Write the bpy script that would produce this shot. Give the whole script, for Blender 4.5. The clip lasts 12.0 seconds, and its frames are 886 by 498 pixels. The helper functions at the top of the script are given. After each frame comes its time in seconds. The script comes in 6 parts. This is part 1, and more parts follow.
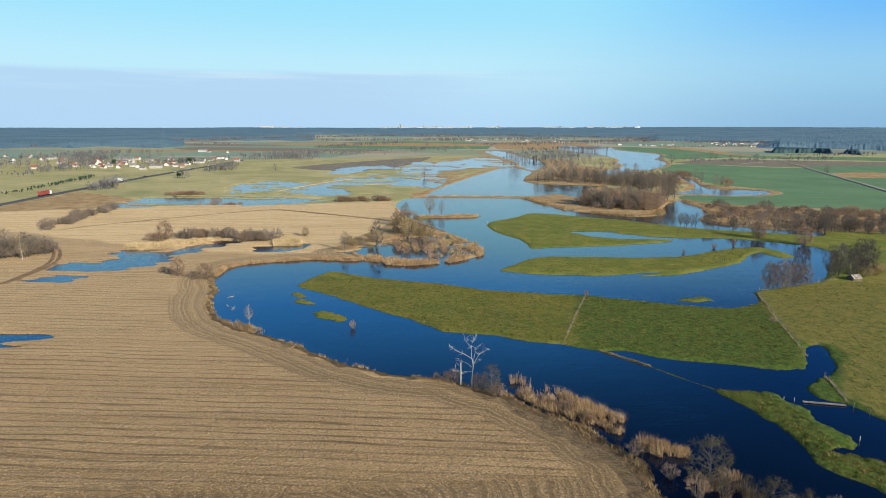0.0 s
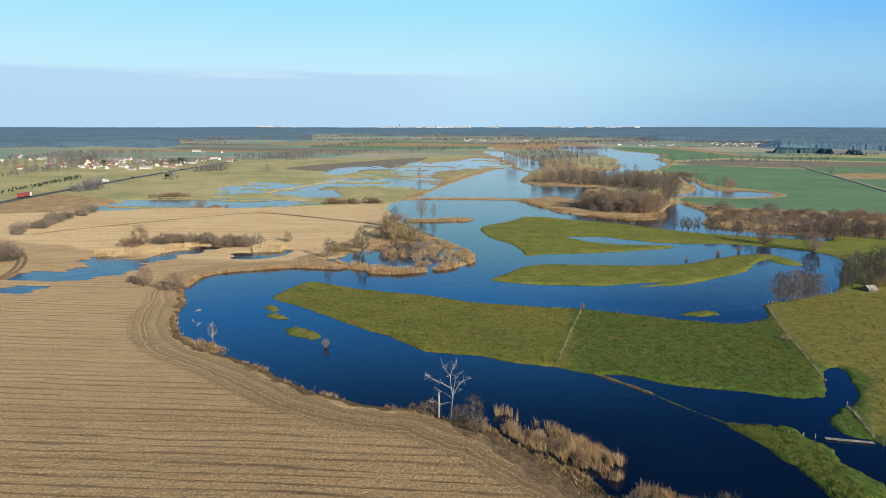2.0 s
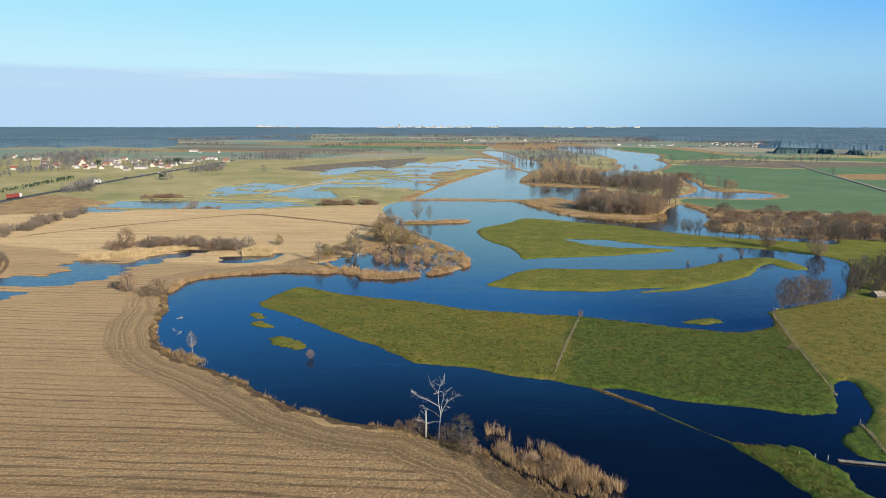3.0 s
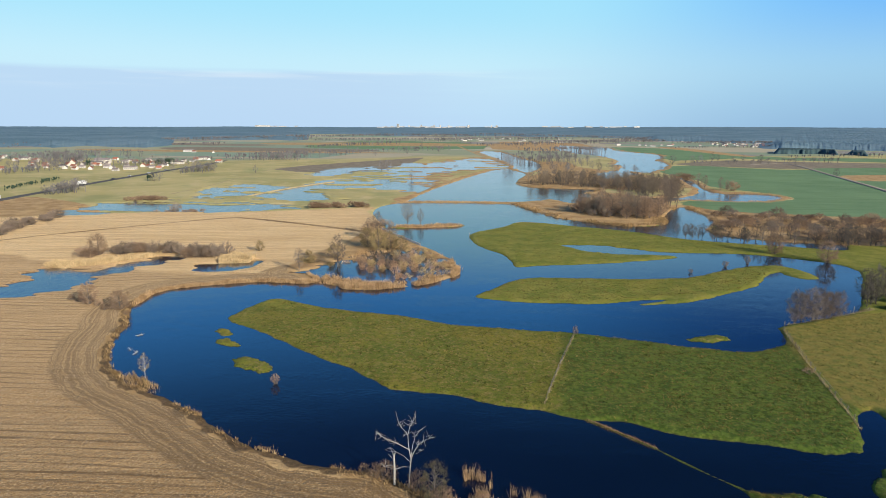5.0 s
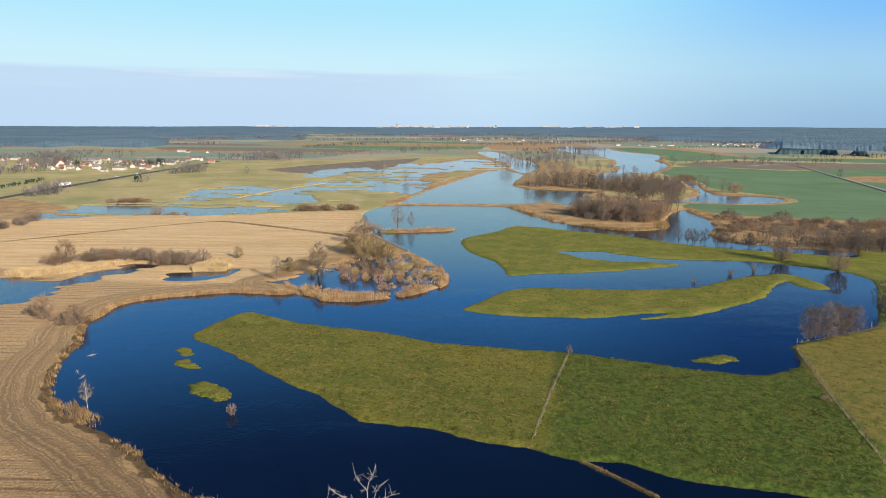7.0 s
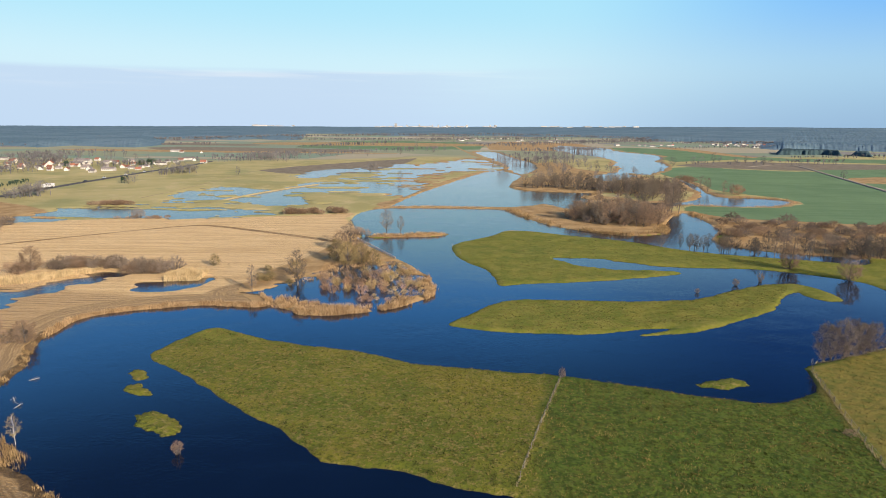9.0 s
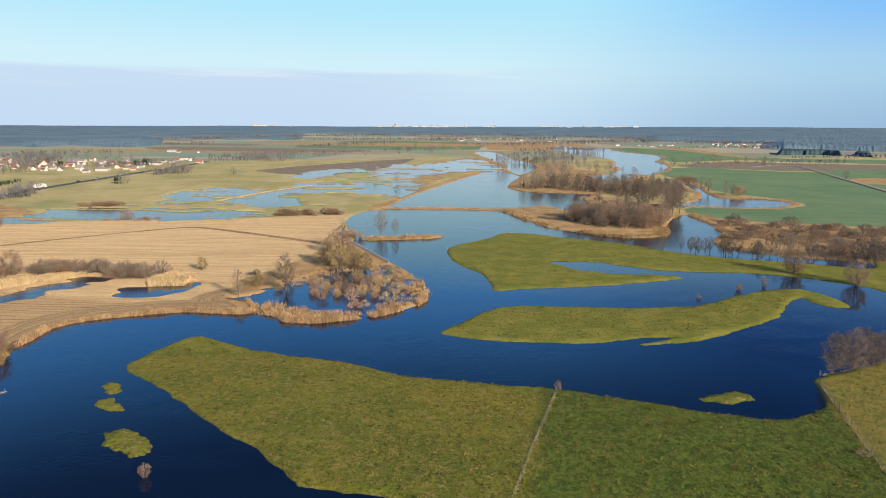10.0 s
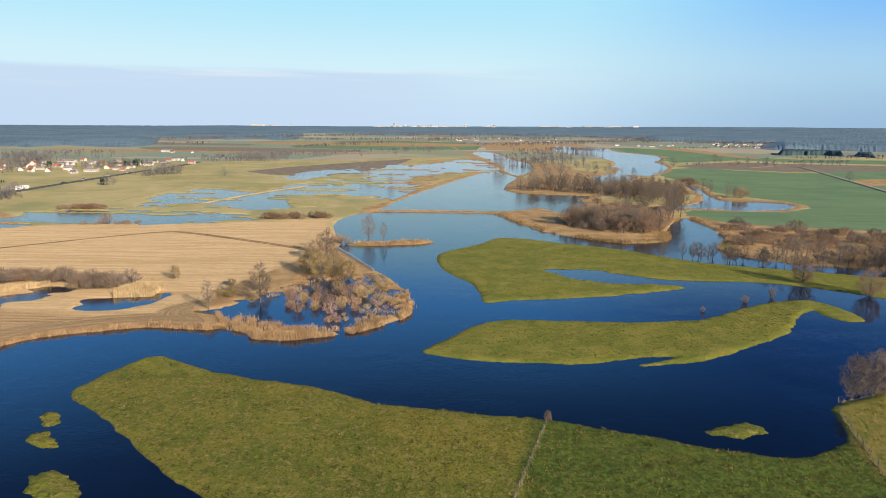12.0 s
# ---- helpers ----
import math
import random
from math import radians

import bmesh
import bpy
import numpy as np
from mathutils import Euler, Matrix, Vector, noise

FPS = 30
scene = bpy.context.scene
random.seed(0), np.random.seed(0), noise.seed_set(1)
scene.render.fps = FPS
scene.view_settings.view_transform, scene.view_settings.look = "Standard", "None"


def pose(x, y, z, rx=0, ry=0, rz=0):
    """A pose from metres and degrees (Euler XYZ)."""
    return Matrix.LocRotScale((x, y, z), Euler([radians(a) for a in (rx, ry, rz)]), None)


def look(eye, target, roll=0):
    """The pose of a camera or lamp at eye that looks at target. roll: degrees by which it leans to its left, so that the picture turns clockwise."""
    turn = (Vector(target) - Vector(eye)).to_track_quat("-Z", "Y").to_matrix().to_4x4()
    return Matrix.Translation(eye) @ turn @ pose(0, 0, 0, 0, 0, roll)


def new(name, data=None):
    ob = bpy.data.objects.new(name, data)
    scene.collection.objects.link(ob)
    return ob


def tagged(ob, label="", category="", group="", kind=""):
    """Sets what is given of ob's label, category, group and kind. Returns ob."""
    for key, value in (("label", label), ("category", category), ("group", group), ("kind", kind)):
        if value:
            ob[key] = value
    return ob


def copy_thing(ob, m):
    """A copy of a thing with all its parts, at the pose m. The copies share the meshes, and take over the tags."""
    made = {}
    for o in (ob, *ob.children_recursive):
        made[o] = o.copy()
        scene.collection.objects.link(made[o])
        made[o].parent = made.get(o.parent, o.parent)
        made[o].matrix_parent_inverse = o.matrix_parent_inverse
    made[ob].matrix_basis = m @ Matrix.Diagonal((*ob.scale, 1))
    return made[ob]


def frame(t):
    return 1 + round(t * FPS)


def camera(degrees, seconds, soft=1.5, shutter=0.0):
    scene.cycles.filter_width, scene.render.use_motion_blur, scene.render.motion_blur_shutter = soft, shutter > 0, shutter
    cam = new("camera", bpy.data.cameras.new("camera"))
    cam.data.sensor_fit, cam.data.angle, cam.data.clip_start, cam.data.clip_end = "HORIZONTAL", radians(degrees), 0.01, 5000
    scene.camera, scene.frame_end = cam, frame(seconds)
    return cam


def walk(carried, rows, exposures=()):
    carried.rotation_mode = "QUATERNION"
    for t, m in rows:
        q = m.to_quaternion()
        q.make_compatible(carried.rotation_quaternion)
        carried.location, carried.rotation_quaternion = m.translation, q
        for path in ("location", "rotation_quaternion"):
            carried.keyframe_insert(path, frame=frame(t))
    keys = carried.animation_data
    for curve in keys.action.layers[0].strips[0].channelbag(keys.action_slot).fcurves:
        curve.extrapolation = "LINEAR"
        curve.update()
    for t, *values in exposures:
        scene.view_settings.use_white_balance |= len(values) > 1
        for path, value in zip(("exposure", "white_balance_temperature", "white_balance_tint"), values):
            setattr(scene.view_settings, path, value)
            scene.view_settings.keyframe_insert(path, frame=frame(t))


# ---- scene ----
cam = camera(72.0, 12.0, soft=0.6)
PATH = [
    (0, (0.0, 0.0, 55.0), (0.0, 97.97, 34.94), 0.48),
    (1, (2.21, 7.47, 55.02), (2.24, 105.43, 34.94), 0.50),
    (2, (4.42, 14.87, 55.05), (4.48, 112.83, 34.95), 0.52),
    (3, (6.62, 22.22, 55.08), (6.71, 120.18, 34.97), 0.54),
    (4, (8.82, 29.51, 55.11), (8.94, 127.46, 34.99), 0.56),
    (5, (11.02, 36.73, 55.15), (11.16, 134.68, 35.01), 0.58),
    (6, (13.21, 43.9, 55.19), (13.38, 141.85, 35.04), 0.60),
    (7, (15.39, 51.0, 55.23), (15.59, 148.95, 35.07), 0.62),
    (8, (17.57, 58.05, 55.28), (17.8, 155.99, 35.1), 0.64),
    (9, (19.75, 65.03, 55.33), (20.01, 162.97, 35.14), 0.66),
    (10, (21.92, 71.96, 55.39), (22.21, 169.89, 35.18), 0.68),
    (11, (24.09, 78.82, 55.45), (24.4, 176.75, 35.23), 0.70),
    (12, (26.25, 85.63, 55.52), (26.59, 183.56, 35.28), 0.72),
]
# the picture warms slowly on the way
TINTS = [(0, 0.40, 6100, 4.0), (3, 0.42, 6270, 6.5), (6, 0.46, 6500, 10.0), (9, 0.50, 6830, 13.5), (12, 0.50, 6880, 14.0)]
walk(cam, [(t, look(eye, target, roll)) for t, eye, target, roll in PATH], TINTS)

# ---- world, sun, exposure ----
SUN_AZ, SUN_EL = 138.0, 22.0        # degrees clockwise from +y, degrees above the horizon
sun_dir = Vector((math.sin(radians(SUN_AZ)) * math.cos(radians(SUN_EL)), math.cos(radians(SUN_AZ)) * math.cos(radians(SUN_EL)), math.sin(radians(SUN_EL))))
sun = new("sun", bpy.data.lights.new("sun", "SUN"))
sun.data.energy, sun.data.angle, sun.data.color = 4.9, radians(0.6), (1.0, 0.88, 0.715)
sun.matrix_world = look((0, 0, 300), Vector((0, 0, 300)) - sun_dir)

world = bpy.data.worlds.new("sky")
scene.world = world
world.use_nodes = True
wt = world.node_tree
wt.nodes.clear()


def wnode(kind, **values):
    n = wt.nodes.new(kind)
    for key, value in values.items():
        n.inputs[key].default_value = value
    return n


def wmath(op, a, b=None, c=None, clamp=False):
    n = wt.nodes.new("ShaderNodeMath")
    n.operation, n.use_clamp = op, clamp
    for i, v in enumerate((a, b, c)):
        if v is None:
            continue
        if isinstance(v, (int, float)):
            n.inputs[i].default_value = v
        else:
            wt.links.new(v, n.inputs[i])
    return n.outputs[0]


def wramp(value, lo, hi):
    n = wt.nodes.new("ShaderNodeMapRange")
    n.interpolation_type = "SMOOTHSTEP"
    wt.links.new(value, n.inputs["Value"])
    n.inputs["From Min"].default_value, n.inputs["From Max"].default_value = lo, hi
    return n.outputs["Result"]


def wmix(fac, a, b):
    n = wt.nodes.new("ShaderNodeMix")
    n.data_type = "RGBA"
    for i, v in ((0, fac), (6, a), (7, b)):
        if isinstance(v, (int, float)):
            n.inputs[i].default_value = v
        elif isinstance(v, tuple):
            n.inputs[i].default_value = (*v, 1)
        else:
            wt.links.new(v, n.inputs[i])
    return n.outputs[2]


sky = wt.nodes.new("ShaderNodeTexSky")
sky.sky_type, sky.sun_disc = "NISHITA", False
sky.sun_elevation, sky.sun_rotation = radians(SUN_EL), radians(SUN_AZ)
sky.altitude, sky.air_density, sky.dust_density, sky.ozone_density = 50, 1.0, 0.3, 3.0
coord = wt.nodes.new("ShaderNodeTexCoord")
sep = wt.nodes.new("ShaderNodeSeparateXYZ")
wt.links.new(coord.outputs["Generated"], sep.inputs[0])
east, north, up = sep.outputs
# a low bank of haze and stratus along the horizon, with thin streaks at its upper edge
stretch = wt.nodes.new("ShaderNodeMapping")
stretch.inputs["Scale"].default_value = (2.2, 2.2, 46.0)
wt.links.new(coord.outputs["Generated"], stretch.inputs[0])
streak = wnode("ShaderNodeTexNoise", Scale=1.6, Detail=5.0, Roughness=0.55)
wt.links.new(stretch.outputs[0], streak.inputs["Vector"])
wisp = streak.outputs["Fac"]
edge = wmath("ADD", wmath("SUBTRACT", up, wmath("MULTIPLY", east, 0.020)), wmath("MULTIPLY", wmath("SUBTRACT", wisp, 0.5), 0.012))
bank = wmath("SUBTRACT", 1.0, wramp(edge, 0.076, 0.086))
side = wmath("SUBTRACT", 1.0, wramp(wmath("ADD", east, wmath("MULTIPLY", wisp, 0.15)), -0.12, 0.36))
haze = wmath("SUBTRACT", 1.0, wramp(up, -0.02, 0.10))
HAZE, CLOUD, STREAK = (3.85, 5.6, 7.5), (4.15, 5.55, 7.3), (5.6, 6.5, 7.5)
veil = wmath("MULTIPLY", wmath("SUBTRACT", 1.0, wramp(up, 0.55, 1.0)), 0.96)
tone = wmix(wramp(east, 0.15, 0.62), (3.2, 6.4, 8.0), (1.35, 4.0, 8.0))
tone = wmix(wramp(up, 0.06, 0.19), wmix(wramp(east, 0.0, 0.62), (4.9, 7.0, 7.9), (3.0, 5.2, 7.0)), tone)
tone = wmix(wramp(up, 0.185, 0.29), tone, wmix(wramp(east, 0.08, 0.50), (0.9, 4.3, 10.8), (0.2, 1.2, 4.4)))
tone = wmix(wramp(up, 0.28, 0.50), tone, wmix(wramp(east, -0.2, 0.5), (0.20, 0.68, 2.2), (0.07, 0.26, 0.85)))
colour = wmix(veil, sky.outputs[0], tone)
colour = wmix(wmath("MULTIPLY", haze, 0.75), colour, wmix(wramp(east, 0.0, 0.62), HAZE, (2.1, 3.45, 5.3)))
cloudy = wmix(wmath("MULTIPLY", wramp(wisp, 0.5, 0.72), wramp(up, 0.03, 0.08)), CLOUD, STREAK)
colour = wmix(wmath("MULTIPLY", wmath("MULTIPLY", bank, side), 0.8), colour, cloudy)
back = wnode("ShaderNodeBackground", Strength=0.09)
wt.links.new(colour, back.inputs["Color"])
wt.links.new(back.outputs[0], wt.nodes.new("ShaderNodeOutputWorld").inputs["Surface"])

# ---- materials ----


class Mat:
    """A node material with a principled surface."""

    def __init__(self, name, rough=0.8, spec=0.3, metal=0.0):
        self.m = bpy.data.materials.new(name)
        self.m.use_nodes = True
        self.t = self.m.node_tree
        self.b = self.t.nodes["Principled BSDF"]
        self.b.inputs["Roughness"].default_value = rough
        self.b.inputs["Specular IOR Level"].default_value = spec
        self.b.inputs["Metallic"].default_value = metal

    def put(self, socket, v):
        if isinstance(v, (int, float)):
            socket.default_value = v
        elif isinstance(v, tuple):
            socket.default_value = (*v, 1) if len(v) == 3 and socket.type == "RGBA" else v
        else:
            self.t.links.new(v, socket)

    def colour(self, v):
        self.put(self.b.inputs["Base Color"], v)
        return self

    def place(self, scale=(1, 1, 1), turn=0.0):
        g = self.t.nodes.new("ShaderNodeNewGeometry")
        n = self.t.nodes.new("ShaderNodeMapping")
        n.inputs["Scale"].default_value = scale
        n.inputs["Rotation"].default_value = (0, 0, radians(turn))
        self.t.links.new(g.outputs["Position"], n.inputs[0])
        return n.outputs[0]

    def noise(self, scale, detail=4.0, rough=0.55, at=None, warp=0.0):
        n = self.t.nodes.new("ShaderNodeTexNoise")
        n.inputs["Scale"].default_value, n.inputs["Detail"].default_value = scale, detail
        n.inputs["Roughness"].default_value, n.inputs["Distortion"].default_value = rough, warp
        self.put(n.inputs["Vector"], at if at is not None else self.place())
        return n.outputs["Fac"]

    def ramp(self, v, lo, hi, a=0.0, b=1.0):
        n = self.t.nodes.new("ShaderNodeMapRange")
        n.interpolation_type = "SMOOTHSTEP"
        self.put(n.inputs["Value"], v)
        for key, x in (("From Min", lo), ("From Max", hi), ("To Min", a), ("To Max", b)):
            n.inputs[key].default_value = x
        return n.outputs["Result"]

    def math(self, op, a, b=0.0, clamp=False):
        n = self.t.nodes.new("ShaderNodeMath")
        n.operation, n.use_clamp = op, clamp
        self.put(n.inputs[0], a), self.put(n.inputs[1], b)
        return n.outputs[0]

    def mix(self, fac, a, b, blend="MIX"):
        n = self.t.nodes.new("ShaderNodeMix")
        n.data_type, n.blend_type = "RGBA", blend
        self.put(n.inputs[0], fac), self.put(n.inputs[6], a), self.put(n.inputs[7], b)
        return n.outputs[2]

    def axis(self, turn):
        n = self.t.nodes.new("ShaderNodeSeparateXYZ")
        self.t.links.new(self.place((1, 1, 1), turn), n.inputs[0])
        return n.outputs[1]

    def attr(self, name):
        n = self.t.nodes.new("ShaderNodeAttribute")
        n.attribute_name = name
        return n.outputs["Fac"]

    def random(self):
        return self.t.nodes.new("ShaderNodeObjectInfo").outputs["Random"]

    def island(self):
        return self.t.nodes.new("ShaderNodeNewGeometry").outputs["Random Per Island"]

    def bump(self, height, distance, strength=1.0):
        n = self.t.nodes.new("ShaderNodeBump")
        n.inputs["Distance"].default_value, n.inputs["Strength"].default_value = distance, strength
        self.put(n.inputs["Height"], height)
        self.put(self.b.inputs["Normal"], n.outputs[0])
        return self


def plain(name, a, b, scale=2.0, rough=0.8, spec=0.3, vary=0.25, isle=False, metal=0.0):
    """Two tones mixed by noise, each thing or piece a little lighter or darker than the next."""
    m = Mat(name, rough, spec, metal)
    c = m.mix(m.ramp(m.noise(scale, 5), 0.3, 0.7), a, b)
    if vary:
        v = m.ramp(m.island() if isle else m.random(), 0, 1, 1 - vary, 1 + vary)
        n = m.t.nodes.new("ShaderNodeVectorMath")
        n.operation = "SCALE"
        m.put(n.inputs[0], c), m.put(n.inputs["Scale"], v)
        c = n.outputs[0]
    m.colour(c)
    return m.m


def ground_material():
    m = Mat("ground_cover", 0.95, 0.15)
    big, mid, fine = m.noise(0.018, 3), m.noise(0.11, 4), m.noise(1.6, 5, 0.65)
    # stubble: bands left by the combine, drill rows between them, wheel marks on the headland
    rows = m.noise(1.0, 4, 0.65, m.place((0.010, 0.36, 1), 3.0))
    fine_rows = m.noise(1.0, 3, 0.6, m.place((0.022, 1.25, 1), 3.0))
    drill = m.noise(1.0, 2, 0.5, m.place((0.06, 3.4, 1), 3.0))
    along = m.math("ADD", m.attr("shore"), m.math("MULTIPLY", m.noise(0.05, 3), 3.0))
    wheel = m.noise(1.6, 4, 0.75)
    ruts = m.t.nodes.new("ShaderNodeTexNoise")
    ruts.noise_dimensions = "1D"
    ruts.inputs["Scale"].default_value, ruts.inputs["Detail"].default_value, ruts.inputs["Roughness"].default_value = 0.75, 4.0, 0.7
    m.put(ruts.inputs["W"], along)
    headland = m.attr("headland")
    lines = m.math("SINE", m.math("ADD", m.math("MULTIPLY", m.axis(3.0), 2.5), m.math("MULTIPLY", m.noise(1.0, 4, 0.6, m.place((0.012, 0.12, 1), 3)), 14.0)))
    stub = m.mix(m.ramp(rows, 0.30, 0.64), (0.325, 0.196, 0.080), (0.435, 0.276, 0.125))
    stub = m.mix(m.math("MULTIPLY", m.ramp(lines, 0.74, 0.98), m.ramp(m.noise(1.0, 4, 0.7, m.place((0.05, 0.5, 1), 3)), 0.38, 0.6, 0.15, 0.85)), stub, (0.138, 0.081, 0.037))
    stub = m.mix(m.ramp(fine_rows, 0.54, 0.66, 0, 0.55), stub, (0.194, 0.116, 0.052))
    stub = m.mix(m.ramp(drill, 0.50, 0.66, 0, 0.45), stub, (0.214, 0.130, 0.060))
    straw = m.noise(1.0, 4, 0.65, m.place((0.02, 0.5, 1), -24.0))
    # upper field's own rows; its straw tone is lightened to imitate haze
    upper = m.mix(m.ramp(straw, 0.38, 0.60), (0.50, 0.325, 0.138), (0.71, 0.50, 0.25))
    upper = m.mix(m.ramp(m.noise(1.0, 3, 0.6, m.place((0.03, 1.2, 1), -24.0)), 0.52, 0.66, 0, 0.5), upper, (0.36, 0.225, 0.105))
    stub = m.mix(m.attr("north"), stub, upper)
    turn = m.mix(m.ramp(ruts.outputs["Fac"], 0.38, 0.62), (0.315, 0.200, 0.088), (0.185, 0.115, 0.050))
    turn = m.mix(m.ramp(m.noise(0.09, 4, 0.6), 0.5, 0.66, 0, 0.7), turn, (0.135, 0.080, 0.036))
    stub = m.mix(headland, stub, turn)
    stub = m.mix(m.ramp(big, 0.45, 0.75, 0, 0.4), stub, (0.490, 0.320, 0.155))
    stub = m.mix(m.ramp(m.noise(2.2, 4, 0.8), 0.50, 0.62, 0, 0.7), stub, (0.66, 0.47, 0.26))
    stub = m.mix(m.ramp(m.noise(3.4, 4, 0.8), 0.50, 0.61, 0, 0.8), stub, (0.115, 0.067, 0.030))
    stub = m.mix(m.ramp(m.noise(0.25, 4, 0.7), 0.60, 0.75, 0, 0.4), stub, (0.204, 0.123, 0.057))
    # wheel ruts on the headland and the dark drill lines
    stub = m.mix(m.math("MULTIPLY", headland, m.ramp(ruts.outputs["Fac"], 0.44, 0.58, 0.05, 0.7)), stub, (0.165, 0.100, 0.046))
    broken = m.math("MULTIPLY", m.ramp(m.noise(1.0, 5, 0.75, m.place((0.12, 1.1, 1), 3)), 0.38, 0.58, 0.15, 0.9), m.ramp(m.noise(1.0, 4, 0.6, m.place((0.008, 0.10, 1), 3)), 0.36, 0.62, 0.15, 1.0))
    inland = m.math("MULTIPLY", m.math("SUBTRACT", 1.0, headland), m.math("SUBTRACT", 1.0, m.attr("north")))
    stub = m.mix(m.math("MULTIPLY", m.math("MULTIPLY", m.ramp(lines, 0.58, 0.95), broken), inland), stub, (0.105, 0.060, 0.026))
    # meadow: worn winter grass with rusty tufts
    grass = m.mix(m.ramp(mid, 0.35, 0.68), (0.125, 0.158, 0.020), (0.205, 0.203, 0.029))
    grass = m.mix(m.ramp(m.noise(0.03, 4), 0.46, 0.68, 0, 0.8), grass, (0.225, 0.200, 0.027))
    grass = m.mix(m.ramp(m.noise(0.017, 3), 0.5, 0.7, 0, 0.7), grass, (0.085, 0.125, 0.016))
    grass = m.mix(m.ramp(m.noise(1.1, 4, 0.7), 0.50, 0.72, 0, 0.85), grass, (0.036, 0.056, 0.008))
    grass = m.mix(m.ramp(m.noise(0.8, 5, 0.85), 0.50, 0.62, 0, 0.8), grass, (0.31, 0.235, 0.085))
    grass = m.mix(m.ramp(m.noise(1.9, 4, 0.8), 0.52, 0.64, 0, 0.75), grass, (0.035, 0.060, 0.012))
    lush = m.mix(m.ramp(m.noise(0.9, 4, 0.7), 0.4, 0.62), (0.030, 0.070, 0.010), (0.098, 0.158, 0.022))
    lush = m.mix(m.ramp(m.noise(1.3, 5, 0.8), 0.55, 0.66, 0, 0.6), lush, (0.235, 0.215, 0.058))
    lush = m.mix(m.ramp(m.noise(0.06, 4, 0.6), 0.52, 0.70, 0, 0.4), lush, (0.125, 0.122, 0.025))
    grass = m.mix(m.ramp(m.attr("lush"), 0.0, 1.0, 0, 0.82), grass, lush)
    # farther meadows: yellower grass, with haze painted in as a lighter tone
    grass = m.mix(m.ramp(m.attr("hazed_meadow"), 0.2, 0.8, 0, 0.55), grass, m.mix(m.ramp(m.noise(0.12, 5, 0.75), 0.4, 0.62), (0.155, 0.190, 0.026), (0.295, 0.280, 0.055)))
    grass = m.mix(m.ramp(m.attr("rough"), 0.3, 0.7, 0, 0.75), grass, m.mix(m.ramp(m.noise(0.4, 4, 0.7), 0.4, 0.65), (0.295, 0.225, 0.058), (0.165, 0.165, 0.034)))
    # young winter crop
    crop = m.mix(m.ramp(big, 0.3, 0.7), (0.135, 0.235, 0.115), (0.175, 0.285, 0.14))
    crop = m.mix(m.ramp(m.noise(1.0, 3, 0.5, m.place((0.02, 0.25, 1), -28)), 0.5, 0.7, 0, 0.35), crop, (0.075, 0.15, 0.07))
    # dry reed litter and rank grass
    dry = m.mix(m.ramp(mid, 0.3, 0.7), (0.36, 0.225, 0.10), (0.55, 0.375, 0.18))
    dry = m.mix(m.ramp(fine, 0.5, 0.75, 0, 0.6), dry, (0.15, 0.095, 0.05))
    plough = m.mix(m.ramp(mid, 0.3, 0.7), (0.20, 0.165, 0.12), (0.28, 0.235, 0.17))
    pasture = m.mix(m.ramp(m.noise(0.012, 4), 0.35, 0.65), (0.385, 0.345, 0.14), (0.52, 0.44, 0.20))
    pasture = m.mix(m.ramp(m.noise(0.05, 5, 0.7), 0.48, 0.70, 0, 0.7), pasture, (0.62, 0.50, 0.27))
    pasture = m.mix(m.ramp(m.noise(0.018, 4, 0.6), 0.50, 0.68, 0, 0.7), pasture, (0.29, 0.305, 0.125))
    # small fields of the far plain, each under its own crop
    cells = m.t.nodes.new("ShaderNodeTexVoronoi")
    cells.distance = "CHEBYCHEV"
    cells.inputs["Scale"].default_value = 1.0
    m.put(cells.inputs["Vector"], m.place((0.0034, 0.0062, 0), 8.0))
    split = m.t.nodes.new("ShaderNodeSeparateColor")
    m.t.links.new(cells.outputs["Color"], split.inputs[0])
    kind = m.t.nodes.new("ShaderNodeValToRGB")
    kind.color_ramp.interpolation = "CONSTANT"
    # tones paled and blued: distance haze mixed into each crop's colour
    tones = ((0.0, (0.30, 0.335, 0.21)), (0.2, (0.45, 0.40, 0.28)), (0.36, (0.245, 0.315, 0.21)), (0.52, (0.37, 0.37, 0.225)), (0.66, (0.27, 0.25, 0.225)), (0.78, (0.54, 0.47, 0.35)), (0.88, (0.235, 0.335, 0.24)))
    for n, (at, tone) in enumerate(tones):
        e = kind.color_ramp.elements[0] if n == 0 else kind.color_ramp.elements.new(at) if n < len(tones) - 1 else kind.color_ramp.elements[-1]
        e.position, e.color = at, (*tone, 1)
    m.t.links.new(split.outputs[0], kind.inputs[0])
    parcel = m.mix(m.ramp(m.noise(0.02, 4, 0.7, m.place((0.35, 1, 1), 8)), 0.42, 0.62, 0, 0.35), kind.outputs[0], (0.32, 0.31, 0.24))
    pasture = m.mix(m.attr("plain"), pasture, parcel)
    c = pasture
    for name, tone in (("meadow", grass), ("crop", crop), ("dry", dry), ("plough", plough), ("field", stub)):
        edge = m.math("ADD", m.attr(name), m.math("MULTIPLY", m.math("SUBTRACT", fine, 0.5), 0.5))
        c = m.mix(m.ramp(edge, 0.42, 0.58), c, tone)
    bank = m.mix(m.ramp(m.noise(0.5, 5, 0.75), 0.38, 0.62), (0.045, 0.031, 0.018), (0.145, 0.092, 0.046))
    bank = m.mix(m.ramp(m.noise(1.7, 4, 0.8), 0.56, 0.68, 0, 0.7), bank, (0.34, 0.235, 0.125))
    c = m.mix(m.ramp(m.attr("earth"), 0.3, 0.8, 0, 0.85), c, bank)
